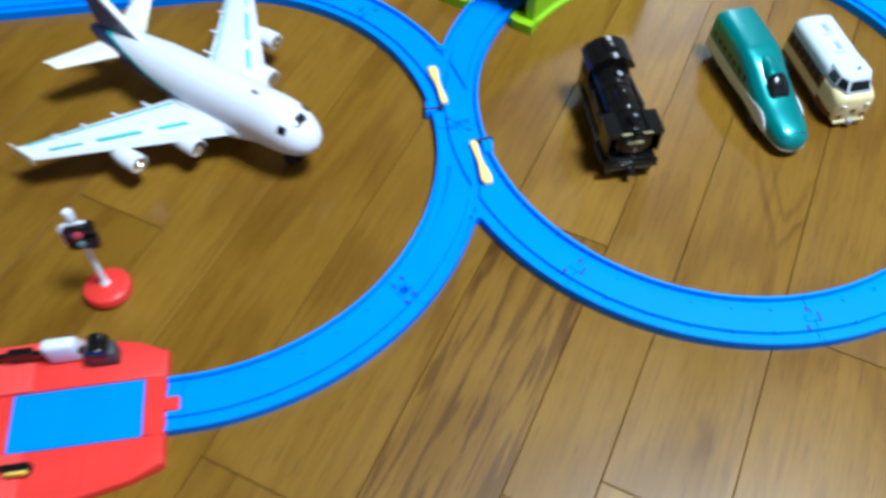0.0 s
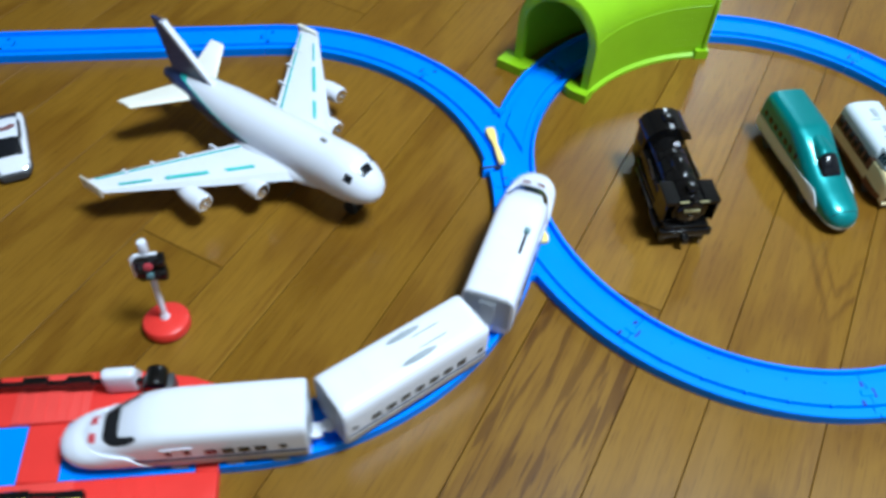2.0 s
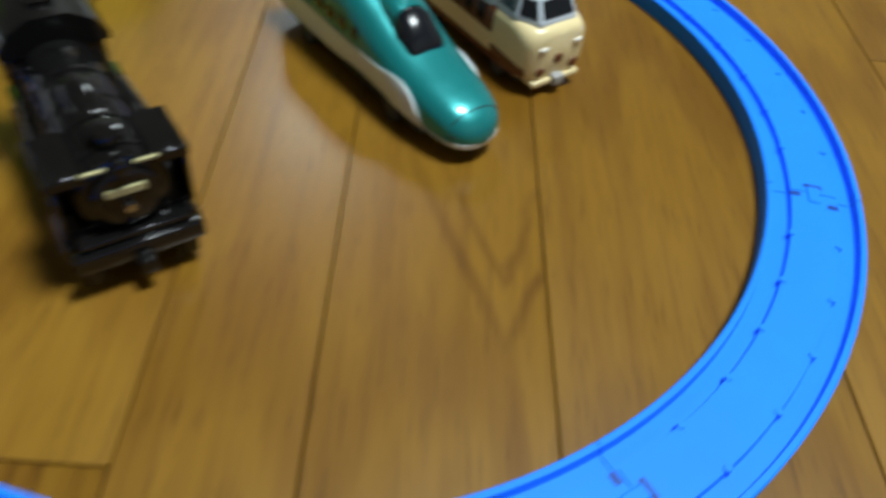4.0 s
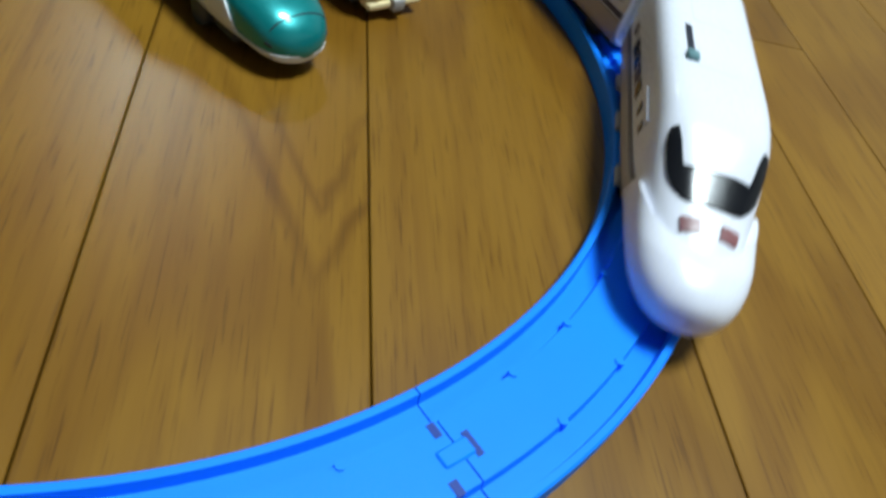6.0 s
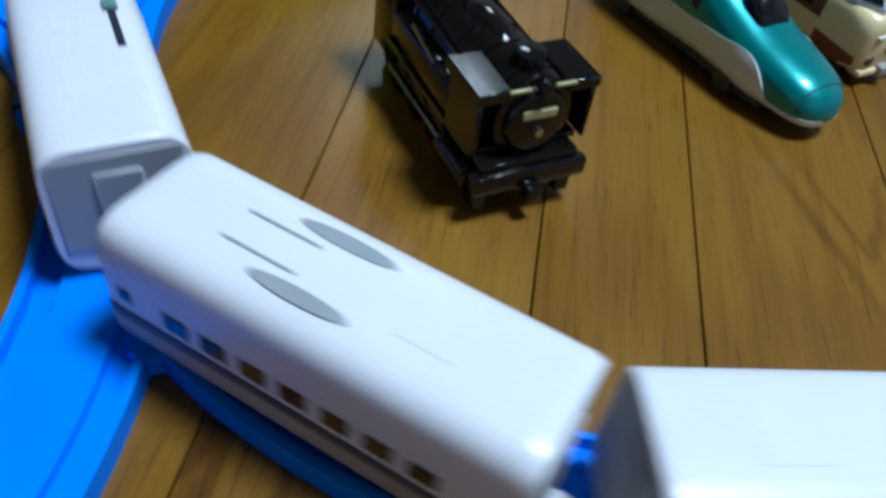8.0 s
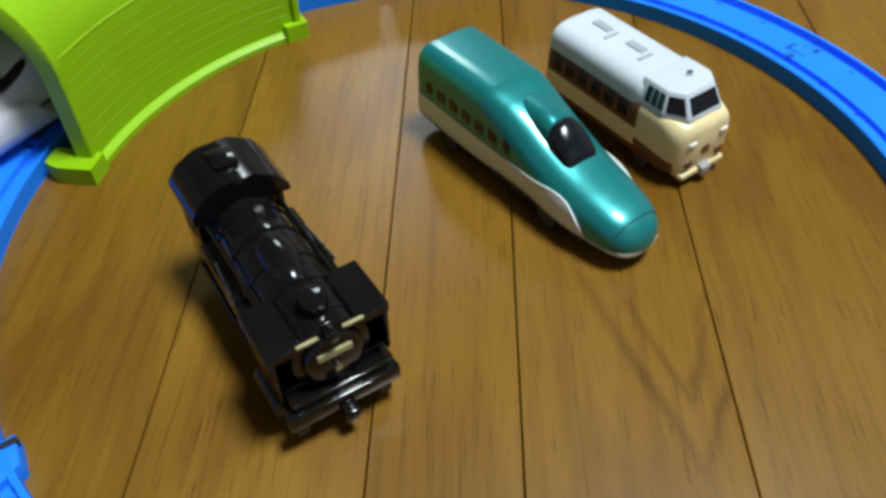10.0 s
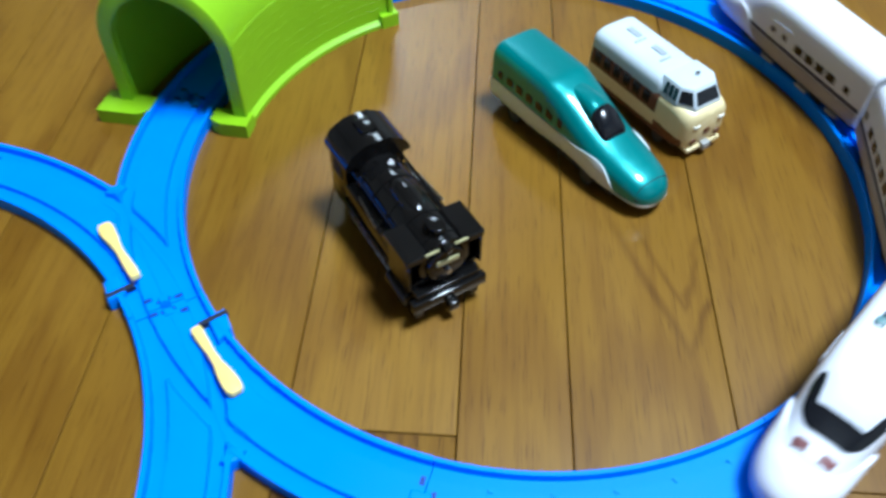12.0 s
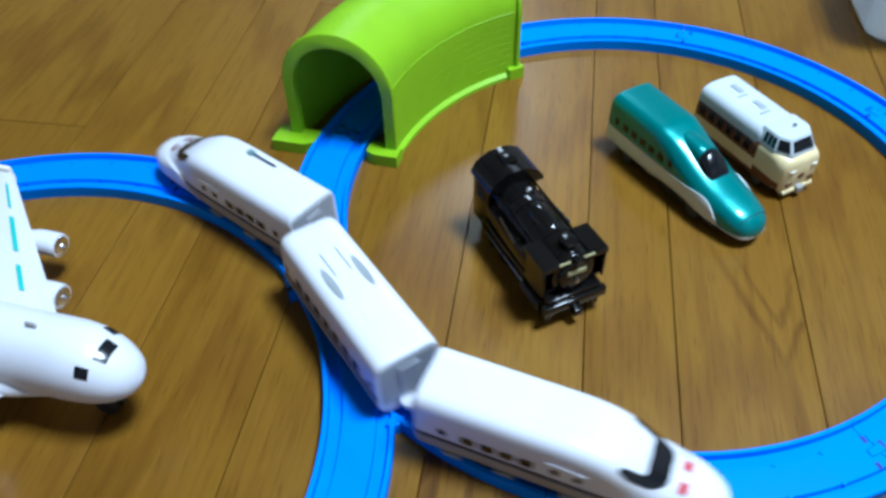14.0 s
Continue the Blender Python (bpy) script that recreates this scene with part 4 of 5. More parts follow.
def steam_engine():
    e = thing("steam_locomotive", "glossy black toy steam locomotive with brass trim", "toy train", at=between((0.1232, 0.0298), (0.1240, -0.0702)) @ Matrix.Diagonal((1.08, 0.94, 1, 1)))
    # x runs from -0.046 (cab end) to 0.046 (front beam)
    part("frame", box(bmesh.new(), -0.044, 0.042, -0.0135, 0.0135, 0.006, 0.017, 0.001, 1), JET, e)
    part("running_board", box(bmesh.new(), -0.028, 0.038, -0.0215, 0.0215, 0.0215, 0.0240, 0.0006, 1), JET, e)
    boiler = bmesh.new()
    tube(boiler, (-0.028, 0, 0.0350), (0.040, 0, 0.0350), 0.0150, segs=32, bevel=0.001)
    part("boiler", boiler, JET, e)
    for x in (-0.018, -0.006, 0.008, 0.020, 0.034):
        part("boiler_band", tube(bmesh.new(), (x - 0.0009, 0, 0.0350), (x + 0.0009, 0, 0.0350), 0.0155, segs=32), JET, e)
    part("smokebox_door", tube(bmesh.new(), (0.0395, 0, 0.0350), (0.0425, 0, 0.0350), 0.0122, 0.0108, 28, 0.0008), JET, e)
    part("plate", box(bmesh.new(), 0.0424, 0.0434, -0.0065, 0.0065, 0.0372, 0.0402, 0.0003, 1), BRASS, e, "brass coloured plate")
    part("lamp", tube(bmesh.new(), (0.0405, 0, 0.0478), (0.0445, 0, 0.0478), 0.0024, segs=16, bevel=0.0005), JET, e, "round front lamp")
    part("door_handle", tube(bmesh.new(), (0.0420, 0, 0.0325), (0.0446, 0, 0.0325), 0.0016, segs=10), STEEL, e)
    part("chimney", tube(bmesh.new(), (0.032, 0, 0.046), (0.032, 0, 0.0545), 0.0046, 0.0052, 20, 0.0006), JET, e)
    bm = bmesh.new()
    bmesh.ops.create_uvsphere(bm, u_segments=20, v_segments=12, radius=1.0, matrix=Matrix.Translation((0.006, 0, 0.0475)) @ Matrix.Diagonal((0.0150, 0.0070, 0.0052, 1)))
    part("sand_dome", bm, JET, e)
    part("safety_valve", tube(bmesh.new(), (-0.014, 0.003, 0.047), (-0.014, 0.003, 0.0515), 0.0018, segs=10), STEEL, e)
    part("whistle", tube(bmesh.new(), (-0.019, -0.003, 0.047), (-0.019, -0.003, 0.0508), 0.0012, segs=10), JET, e)
    for s in (-1, 1):
        part("smoke_deflector", box(bmesh.new(), 0.022, 0.0415, s * 0.0212 - 0.0010, s * 0.0212 + 0.0010, 0.0242, 0.0480, 0.0008, 1), JET, e)
        part("deflector_top", box(bmesh.new(), 0.0200, 0.0418, s * 0.0166 - 0.0068, s * 0.0166 + 0.0062, 0.0436, 0.0478, 0.0007, 1), JET, e)
        part("brass_trim", box(bmesh.new(), 0.0412, 0.0424, s * 0.0085 - 0.0040, s * 0.0085 + 0.0040, 0.0470, 0.0482, 0.0003, 1, m=pose(0, 0, 0)), BRASS, e, "pale brass trim line")
        part("cylinder", tube(bmesh.new(), (0.020, s * 0.0190, 0.0130), (0.038, s * 0.0190, 0.0130), 0.0052, segs=18, bevel=0.0006), JET, e)
        part("side_tank", box(bmesh.new(), -0.0255, 0.0200, s * 0.0165 - 0.0040, s * 0.0165 + 0.0040, 0.0240, 0.0355, 0.0016), JET, e)
        for k, x in enumerate((0.004, 0.012)):
            part("tank_step", box(bmesh.new(), x, x + 0.0035, s * 0.0165 - 0.0036, s * 0.0165 + 0.0036, 0.0350, 0.0368, 0.0005, 1), JET, e)
        part("dome_pipe", tube(bmesh.new(), (0.012, s * 0.0050, 0.0495), (0.024, s * 0.0125, 0.0400), 0.0009, segs=8), JET, e)
        part("side_pipe", tube(bmesh.new(), (-0.026, s * 0.0150, 0.0435), (0.024, s * 0.0150, 0.0415), 0.0008, segs=8), JET, e)
        part("front_step", box(bmesh.new(), 0.036, 0.043, s * 0.0170 - 0.0030, s * 0.0170 + 0.0030, 0.0030, 0.0110, 0.0006, 1), JET, e)
        part("step_rail", box(bmesh.new(), 0.000, 0.0045, s * 0.0185 - 0.0008, s * 0.0185 + 0.0008, 0.0240, 0.0300, 0.0003, 1), JET, e)
        part("grab_rod", tube(bmesh.new(), (-0.012, s * 0.0185, 0.0375), (0.008, s * 0.0205, 0.0365), 0.0007, segs=6), STEEL, e)
        for x in (-0.026, -0.010, 0.006):
            w = part("driving_wheel", tube(bmesh.new(), (x, s * 0.0125, 0.0085), (x, s * 0.0165, 0.0085), 0.0085, segs=24, bevel=0.0008), JET, e)
        part("coupling_rod", box(bmesh.new(), -0.030, 0.022, s * 0.0176 - 0.0008, s * 0.0176 + 0.0008, 0.0080, 0.0100, 0.0003, 1), STEEL if s < 0 else JET, e)
    cab = part("cab", box(bmesh.new(), -0.0455, -0.0265, -0.0185, 0.0185, 0.0120, 0.0500, 0.0010), JET, e)
    bm = bmesh.new()
    sec = [(-0.0200, 0.0462), (-0.0200, 0.0490), (-0.0158, 0.0548), (-0.0070, 0.0592), (0.0070, 0.0592), (0.0158, 0.0548), (0.0200, 0.0490), (0.0200, 0.0462)]
    skin(bm, [[(x, y, z) for y, z in sec] for x in (-0.0460, -0.0450, -0.0235, -0.0225)])
    part("cab_roof", bm, JET, e, "black faceted cab roof")
    part("roof_vent", box(bmesh.new(), -0.0400, -0.0300, -0.0050, 0.0050, 0.0588, 0.0612, 0.0008), JET, e)
    for s in (-1, 1):
        part("cab_window", box(bmesh.new(), -0.040, -0.031, s * 0.0186 - 0.0003, s * 0.0186 + 0.0003, 0.0330, 0.0430), SLOT, cab)
    part("front_beam", box(bmesh.new(), 0.0415, 0.0460, -0.0225, 0.0225, 0.0120, 0.0190, 0.0010), JET, e)
    part("front_deck", box(bmesh.new(), 0.0370, 0.0440, -0.0190, 0.0190, 0.0188, 0.0222, 0.0008), JET, e)
    part("front_coupler", box(bmesh.new(), 0.0455, 0.0500, -0.0030, 0.0030, 0.0080, 0.0140, 0.0008), JET, e)
    for x in (0.018, 0.034, -0.040):
        for s in (-1, 1):
            part("small_wheel", tube(bmesh.new(), (x, s * 0.0100, 0.0050), (x, s * 0.0130, 0.0050), 0.0050, segs=16), JET, e)


def airliner():
    a = thing("toy_airliner", "white toy airliner with navy tail and turquoise wing stripes", "toy airplane", at=between((-0.2901, 0.1205), (-0.1126, -0.0333)) @ Matrix.Diagonal((1, 1, 0.92, 1)))
    # nose at +0.1175, tail at -0.1175
    f = Hull([(-0.1175, 0.003, 0.042, 0.050, 2), (-0.110, 0.0055, 0.040, 0.054, 2), (-0.090, 0.0105, 0.034, 0.0585, 2), (-0.060, 0.0160, 0.0265, 0.0625, 2), (-0.030, 0.0192, 0.0215, 0.0645, 2.1), (0.060, 0.0205, 0.0205, 0.0675, 2.1), (0.078, 0.0205, 0.021, 0.0682, 2.1), (0.092, 0.0195, 0.0225, 0.0665, 2.1), (0.103, 0.0168, 0.0255, 0.061, 2.05), (0.111, 0.0125, 0.030, 0.0545, 2), (0.1155, 0.0076, 0.0345, 0.049, 2), (0.1175, 0.0018, 0.039, 0.043, 2)])
    part("fuselage", f.body(bmesh.new(), -0.1175, 0.1175, 90, 48), WHITE, a)
    # navy tail sleeve, with a turquoise edge
    rows = []
    for u in np.linspace(0, 2 * math.pi, 40, endpoint=False):
        rows.append(u)
    bm = bmesh.new()
    skin(bm, [[f.at(-0.1165 + k * (0.0235 + 0.10 * min(1, max(0, 0.85 - math.sin(u)) / 1.1)), u, 0.0005) for u in rows] for k in np.linspace(0, 1, 26)])
    part("tail_sleeve", bm, NAVY, a, "navy blue tail paint")
    bm = bmesh.new()
    skin(bm, [[f.at(-0.0932 + 0.10 * min(1, max(0, 0.85 - math.sin(u)) / 1.1) + k * (0.0015 + 0.006 * max(0, math.sin(u))), u, 0.0004) for u in rows] for k in np.linspace(0, 1, 3)])
    part("tail_band", bm, TURQUOISE, a, "turquoise band before the tail")

    def blade(bm, root, tip, thick):
        """A wing from root to tip: each (lead x, trail x, y, z)."""
        rws = []
        for k in np.linspace(0, 1, 7):
            lx, tx, y, z = [r + (q - r) * k for r, q in zip(root, tip)]
            th = thick * (1 - 0.65 * k)
            c = lx - tx
            rws.append([(lx, y, z), (lx - 0.12 * c, y, z + 0.55 * th), (lx - 0.4 * c, y, z + 0.62 * th), (tx, y, z + 0.05 * th), (tx, y, z - 0.05 * th), (lx - 0.4 * c, y, z - 0.4 * th), (lx - 0.12 * c, y, z - 0.4 * th)])
        return skin(bm, rws)

    for s in (1, -1):
        wing = part("wing", blade(bmesh.new(), (0.062, -0.010, s * 0.012, 0.033), (-0.053, -0.075, s * 0.1235, 0.037), 0.012), WHITE, a)
        part("wing_tip", box(bmesh.new(), -0.078, -0.055, s * 0.1240 - 0.0012, s * 0.1250 + 0.0012, 0.030, 0.0430, 0.0008, m=pose(0, 0, 0)), WHITE_WARM, wing, "small upturned wing tip")
        for y0, y1 in ((0.036, 0.052), (0.062, 0.086), (0.094, 0.112)):
            bm = bmesh.new()
            top = []
            for y in (y0, y1):
                k = (y - 0.012) / 0.108
                lx, tx = 0.062 - 0.111 * k, -0.010 - 0.061 * k
                z = 0.033 + 0.005 * k + 0.62 * 0.012 * (1 - 0.65 * k)
                c = lx - tx
                wd = 0.0032 if y0 < 0.09 else 0.0016
                top.append([(lx - 0.30 * c + d, s * y, z + e) for d, e in ((wd / 2, 0.0006), (-wd / 2, 0.0009), (-wd / 2, -0.001), (wd / 2, -0.001))])
            skin(bm, top)
            part("wing_stripe", bm, TURQUOISE, wing, "turquoise stripe")
        line = []
        for k in np.linspace(0.10, 0.95, 6):
            lx, tx, y = 0.062 - 0.115 * k, -0.010 - 0.065 * k, 0.012 + 0.1115 * k
            z = 0.033 + 0.004 * k + 0.012 * (1 - 0.65 * k) * 0.17
            line.append([(tx + 0.10 * (lx - tx) + d, s * y, z + e) for d, e in ((0.0010, 0.0012), (-0.0010, 0.0004), (-0.0010, -0.0012), (0.0010, -0.0012))])
        part("rear_line", skin(bmesh.new(), line), TURQUOISE, wing, "thin turquoise line")
        for k in (0.22, 0.42, 0.62, 0.8):
            y = 0.012 + 0.108 * k
            part("flap_fairing", box(bmesh.new(), -0.020 - 0.052 * k, -0.004 - 0.052 * k, s * y - 0.0012, s * y + 0.0012, 0.0295 + 0.005 * k, 0.0345 + 0.005 * k, 0.001, 2), WHITE, wing)
        for y, x in ((0.045, 0.018), (0.081, -0.008)):
            eng = part("engine", Hull([(x - 0.014, 0.0025, 0.0265, 0.0320, 2), (x - 0.008, 0.0052, 0.0235, 0.0340, 2), (x + 0.004, 0.0078, 0.0205, 0.0365, 2), (x + 0.014, 0.0080, 0.0202, 0.0365, 2), (x + 0.0168, 0.0074, 0.0210, 0.0358, 2)]).body(bmesh.new(), x - 0.014, x + 0.0168, 24, 28), WHITE, a, "white engine pod")
            for v in eng.data.vertices:
                v.co.y += s * y
            part("intake", tube(bmesh.new(), (x + 0.0150, s * y, 0.0284), (x + 0.0176, s * y, 0.0284), 0.0064, segs=24, bevel=0.0008), CHROME, eng, "chromed engine intake")
            part("spinner", tube(bmesh.new(), (x + 0.0170, s * y, 0.0284), (x + 0.0205, s * y, 0.0284), 0.0030, 0.0004, 16), CHROME, eng)
            part("pylon", box(bmesh.new(), x - 0.014, x + 0.010, s * y - 0.0014, s * y + 0.0014, 0.0290, 0.0360, 0.0008, 1), WHITE, a)
        part("tailplane", blade(bmesh.new(), (-0.066, -0.098, s * 0.005, 0.046), (-0.101, -0.117, s * 0.0530, 0.049), 0.006), WHITE_WARM, a)
        part("cockpit_side_window", f.patch(bmesh.new(), 0.0940, 0.1000, *sorted((math.pi / 2 + s * 0.66, math.pi / 2 + s * 0.98)), 0.0004, 5, 6), BLACK, a)
        part("wing_root", Hull([(-0.022, 0.004, 0.026, 0.036, 2), (0.0, 0.011, 0.025, 0.042, 2), (0.040, 0.012, 0.025, 0.043, 2), (0.070, 0.004, 0.028, 0.036, 2)]).body(bmesh.new(), -0.022, 0.070, 24, 24), WHITE, a)
        a.children[-1].location.y = s * 0.0135
        for x in (-0.006, 0.012):
            part("main_wheel", tube(bmesh.new(), (x, s * 0.0120, 0.0075), (x, s * 0.0185, 0.0075), 0.0075, segs=20, bevel=0.001), RUBBER, a)
        part("main_strut", tube(bmesh.new(), (0.003, s * 0.0150, 0.006), (0.003, s * 0.0135, 0.032), 0.0022, segs=10), GREY, a)
    part("windscreen", f.patch(bmesh.new(), 0.1000, 0.1058, math.pi / 2 - 0.36, math.pi / 2 + 0.36, 0.0004, 6, 10), BLACK, a, "black cockpit window")
    bm = bmesh.new()
    fin = [(-0.052, 0.0600), (-0.058, 0.0640), (-0.102, 0.1080), (-0.1155, 0.1080), (-0.1030, 0.0560), (-0.090, 0.0500)]
    skin(bm, [[(x, y * (1 - 0.5 * (z - 0.05) / 0.06), z) for x, z in fin] for y in (-0.0024, 0.0024)])
    finp = part("fin", bm, NAVY, a, "navy tail fin with a white leading edge", smooth=False)
    bm = bmesh.new()
    skin(bm, [[(x, y, z) for x, y, z in ((p[0] + 0.0014, -0.0022, p[1]), (p[0] + 0.0014, 0.0022, p[1]), (p[0] - 0.0030, 0.0026, p[1]), (p[0] - 0.0030, -0.0026, p[1]))] for p in ((-0.054, 0.0610), (-0.058, 0.0640), (-0.102, 0.1080))])
    part("fin_edge", bm, WHITE, finp)
    part("nose_strut", tube(bmesh.new(), (0.088, 0, 0.006), (0.090, 0, 0.032), 0.0022, segs=10), GREY, a)
    for s in (-1, 1):
        part("nose_wheel", tube(bmesh.new(), (0.088, s * 0.0014, 0.0065), (0.088, s * 0.0052, 0.0065), 0.0065, segs=20, bevel=0.001), RUBBER, a)
    part("roof_aerial", box(bmesh.new(), 0.060, 0.066, -0.0008, 0.0008, 0.0670, 0.0710, 0.0004, 1), GREY, a)


def signal_lamp():
    g = thing("toy_signal", "toy rail signal with a black head on a red round base", "toy signal", at=pose(-0.2702, -0.1173, 0, -5, 1, 6) @ Matrix.Diagonal((1, 1, 1.09, 1)))
    bm = bmesh.new()
    rim = [(0.0158, 0.0), (0.0166, 0.0014), (0.0166, 0.0054), (0.0158, 0.0074), (0.0135, 0.0086), (0.0040, 0.0094)]
    skin(bm, [[(r * math.cos(u), r * math.sin(u), z) for u in np.linspace(0, 2 * math.pi, 40, endpoint=False)] for r, z in rim])
    part("base", bm, RED, g, "round red plastic base")
    part("post", tube(bmesh.new(), (0, 0, 0.006), (0, 0, 0.0745), 0.0021, segs=14), WHITE, g, "white plastic post")
    part("collar", tube(bmesh.new(), (0, 0, 0.008), (0, 0, 0.0125), 0.0038, 0.0026, 16), WHITE, g)
    bm = bmesh.new()
    tube(bm, (0, 0, 0.0700), (0, 0, 0.0790), 0.0031, segs=18, bevel=0.0012)
    part("finial", bm, WHITE, g, "white cap on the post")
    bm = bmesh.new()
    outline = [(0.98 * x, 1.10 * y) for x, y in [(0.0062, -0.0085), (0.0092, -0.0060), (0.0092, 0.0060), (0.0062, 0.0085), (-0.0062, 0.0085), (-0.0092, 0.0060), (-0.0092, -0.0060), (-0.0062, -0.0085)]]
    prism(bm, [(x, y) for x, y in outline], -0.0016, 0.0016, 0.0004)
    bmesh.ops.recalc_face_normals(bm, faces=bm.faces)
    bmesh.ops.transform(bm, matrix=pose(0.001, -0.0040, 0.0590, 90, 0, 0), verts=bm.verts)
    bm2 = bmesh.new()
    prism(bm2, [(x * 1.10 - 0.0012, y * 1.10 + 0.0006) for x, y in outline], -0.0008, 0.0008, 0.0003)
    bmesh.ops.recalc_face_normals(bm2, faces=bm2.faces)
    bmesh.ops.transform(bm2, matrix=pose(0.001, -0.0018, 0.0590, 90, 0, 0), verts=bm2.verts)
    part("back_plate", bm2, WHITE, g, "white plate behind the head")
    head = part("head", bm, JET, g, "black signal head with a white edge")
    part("red_light", tube(bmesh.new(), (0.0010, -0.0054, 0.0622), (0.0010, -0.0068, 0.0622), 0.0030, segs=18, bevel=0.0004), RED_LAMP, head, "red lens")
    part("lower_light", tube(bmesh.new(), (0.0010, -0.0054, 0.0545), (0.0010, -0.0068, 0.0545), 0.0027, segs=18, bevel=0.0004), TEAL_KNOB, head, "dark green lens")
    part("back_box", box(bmesh.new(), 0.0040, 0.0122, -0.0085, 0.0000, 0.0500, 0.0600, 0.0022), JET, head)
    part("hood", box(bmesh.new(), 0.0062, 0.0125, -0.0080, 0.0000, 0.0620, 0.0690, 0.0018), JET, head)


def toy_car():
    c = thing("toy_police_car", "small white die-cast toy car with dark windows", "toy car", at=between((-0.4312, 0.1070), (-0.4085, 0.0350)))
    b = Hull([(-0.0355, 0.0110, 0.0045, 0.0125, 3.5), (-0.0345, 0.0128, 0.004, 0.0142, 4), (-0.020, 0.0136, 0.0038, 0.0148, 4), (0.010, 0.0136, 0.0038, 0.0142, 4), (0.024, 0.0134, 0.0038, 0.0128, 3.8), (0.0325, 0.0124, 0.004, 0.0112, 3.4), (0.0355, 0.0102, 0.005, 0.0095, 3.0)])
    part("body", b.body(bmesh.new(), -0.0355, 0.0355, 50, 40), WHITE, c)
    roof = Hull([(-0.0335, 0.0100, 0.010, 0.0145, 3), (-0.0225, 0.0108, 0.010, 0.0198, 3.4), (-0.012, 0.0108, 0.010, 0.0218, 3.6), (0.004, 0.0106, 0.010, 0.0216, 3.6), (0.010, 0.0106, 0.010, 0.0196, 3.4), (0.022, 0.0104, 0.010, 0.0135, 3)])
    part("cabin", roof.body(bmesh.new(), -0.0335, 0.022, 40, 40), WHITE, c)
    up = math.pi / 2
    part("windscreen", roof.patch(bmesh.new(), 0.0055, 0.0205, up - 1.10, up + 1.10, 0.0005, 6, 12), BLACK, c, "dark windscreen")
    part("rear_window", roof.patch(bmesh.new(), -0.0330, -0.0225, up - 1.0, up + 1.0, 0.0005, 6, 12), BLACK, c)
    for s in (-1, 1):
        a = sorted((roof.angle(-0.006, 0.0145, s), roof.angle(-0.006, 0.0202, s)))
        part("side_window", roof.patch(bmesh.new(), -0.0200, 0.0045, a[0], a[1], 0.0006, 5, 4), BLACK, c)
        for x in (-0.0215, 0.0215):
            w = part("wheel", tube(bmesh.new(), (x, s * 0.0095, 0.0052), (x, s * 0.0137, 0.0052), 0.0052, segs=20, bevel=0.0006), RUBBER, c)
            part("hub", tube(bmesh.new(), (x, s * 0.0130, 0.0052), (x, s * 0.0140, 0.0052), 0.0028, segs=14), STEEL, w)
        part("head_lamp", b.patch(bmesh.new(), 0.0315, 0.0345, *sorted((up + s * 0.75, up + s * 1.15)), 0.0003, 3, 4), CHROME, c)
    bm = bmesh.new()
    for s in (-1, 1):
        box(bm, -0.0018, 0.0018, 0.0 if s > 0 else -0.0088, 0.0088 if s > 0 else 0.0, 0.0212, 0.0240, 0.0008, 1, m=pose(-0.0045, 0, 0) @ pose(0, 0, 0, 0, 0, s * 24))
    part("roof_bar", bm, DULL_LAMP, c, "red swept light bar")
    low = Hull([(-0.0362, 0.0112, 0.0030, 0.0070, 4), (-0.034, 0.0134, 0.0026, 0.0074, 4), (0.030, 0.0138, 0.0026, 0.0080, 4), (0.0350, 0.0124, 0.0028, 0.0092, 4), (0.0384, 0.0100, 0.0032, 0.0088, 4)])
    part("skirt", low.body(bmesh.new(), -0.0362, 0.0384, 40, 32), CHASSIS, c, "black lower skirt")
    part("lower_front", box(bmesh.new(), 0.0300, 0.0360, -0.0105, 0.0105, 0.0032, 0.0058, 0.0010), CHASSIS, c, "black front bumper")


def plastic_container():
    k = thing("clear_container", "clear plastic storage container standing on the floor", "container", at=pose(0.612, 0.083, 0, 0, 0, -33))

    def ring(w, d, r, z):
        pts = []
        for cx, cy, u0 in ((w - r, d - r, 0), (-w + r, d - r, 90), (-w + r, -d + r, 180), (w - r, -d + r, 270)):
            pts += [(cx + r * math.cos(radians(u0 + u)), cy + r * math.sin(radians(u0 + u)), z) for u in (0, 22.5, 45, 67.5, 90)]
        return pts

    bm = bmesh.new()
    skin(bm, [ring(0.084, 0.060, 0.018, 0.0), ring(0.088, 0.064, 0.020, 0.004), ring(0.096, 0.072, 0.024, 0.075), ring(0.102, 0.078, 0.026, 0.077), ring(0.102, 0.078, 0.026, 0.079), ring(0.0945, 0.0705, 0.023, 0.0775), ring(0.0865, 0.0625, 0.019, 0.006), ring(0.080, 0.056, 0.016, 0.004)])
    part("tub", bm, GLASSY, k)


def ivory_bracket():
    k = thing("plastic_bracket", "small bent ivory plastic bracket lying on the floor", "bracket", at=pose(-0.4060, 0.3330, 0, 0, 0, 20))
    part("long_arm", box(bmesh.new(), -0.0060, 0.0060, 0.0, 0.050, 0.0, 0.010, 0.0015), WHITE_WARM, k)
    part("short_arm", box(bmesh.new(), -0.036, -0.0062, -0.0005, 0.0110, 0.0, 0.010, 0.0015), WHITE_WARM, k)


def motions():
    head = end_car("leading_train_car", "white toy bullet train end car leading the train", True)
    middle = middle_car()
    tail = end_car("trailing_train_car", "white toy bullet train end car running backwards at the rear", False)
    walk(head, car_rows(0.072, 0.020, False, 0.012))
    walk(middle, car_rows(-0.014 - 0.0555, 0.024, False))
    walk(tail, car_rows(-0.014 - 0.111 - 0.012 - 0.072, 0.024, True, 0.014))


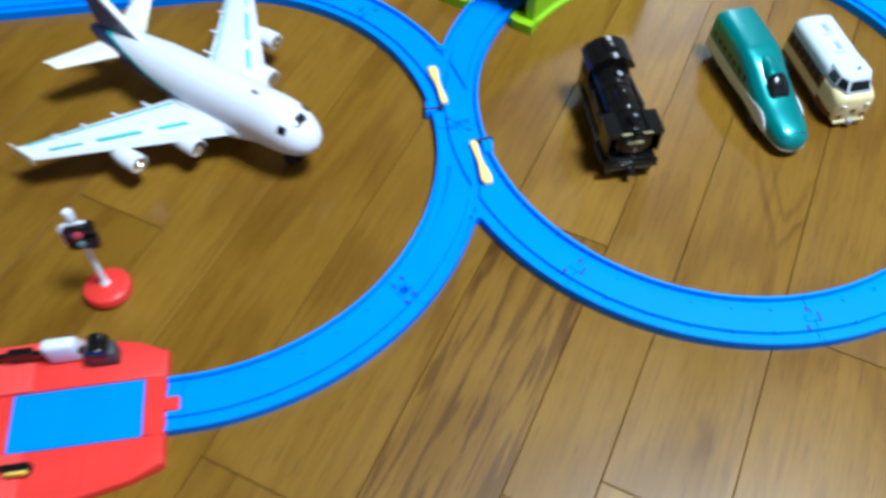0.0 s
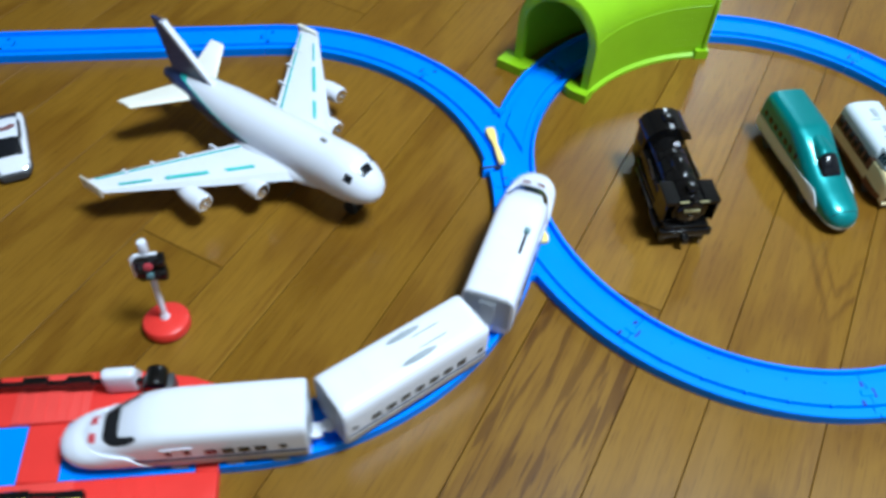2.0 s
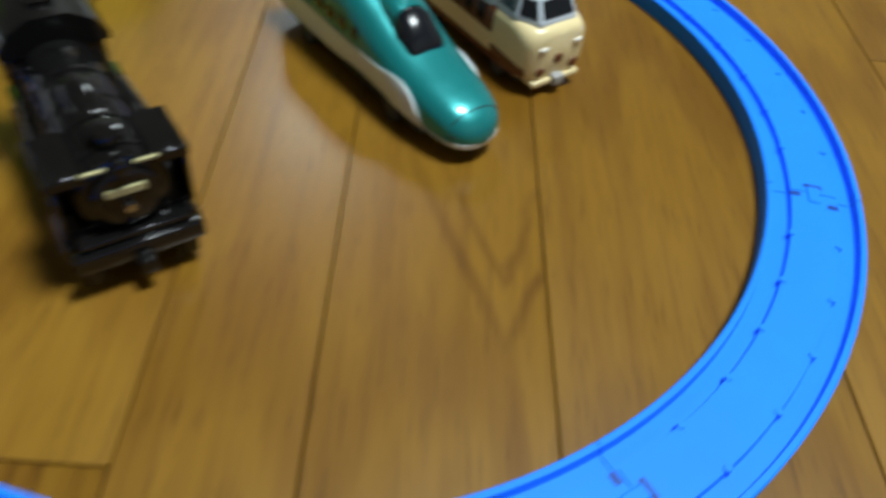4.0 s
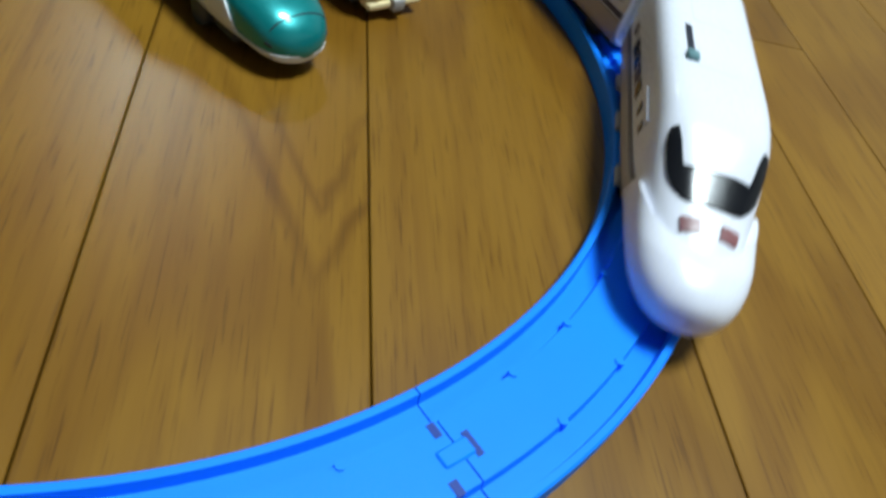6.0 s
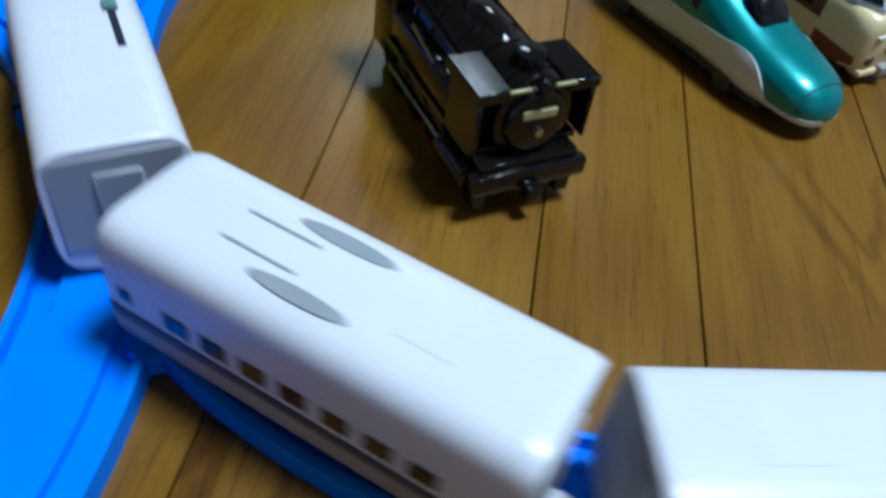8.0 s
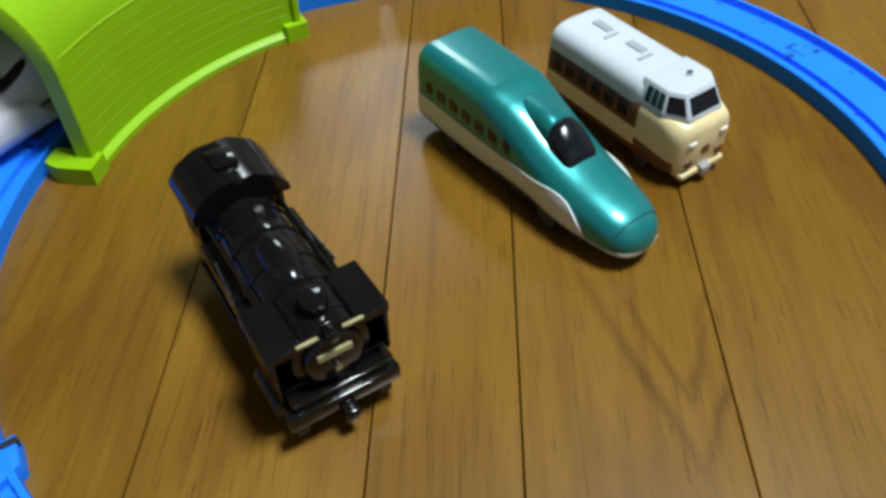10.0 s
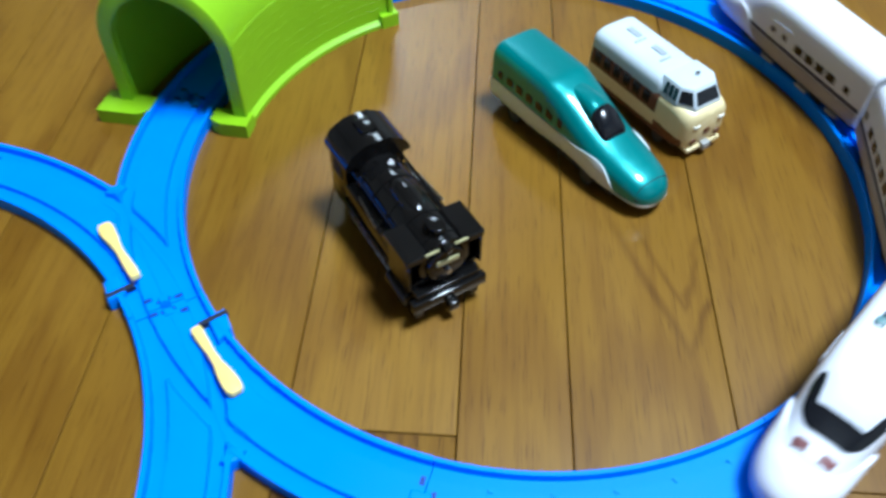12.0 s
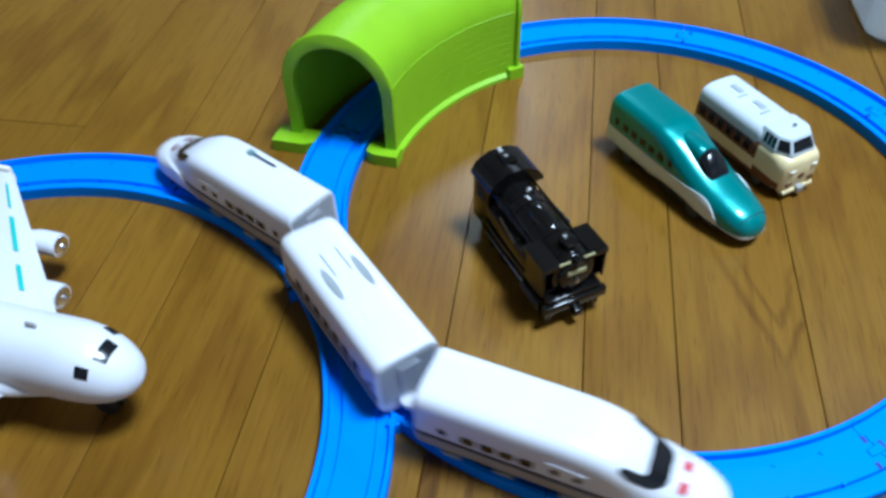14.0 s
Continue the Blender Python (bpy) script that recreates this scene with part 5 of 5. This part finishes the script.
room()
railway()
level_crossing()
curved_tunnel()
green_train()
cream_train()
steam_engine()
airliner()
signal_lamp()
toy_car()
plastic_container()
ivory_bracket()
floor()
motions()
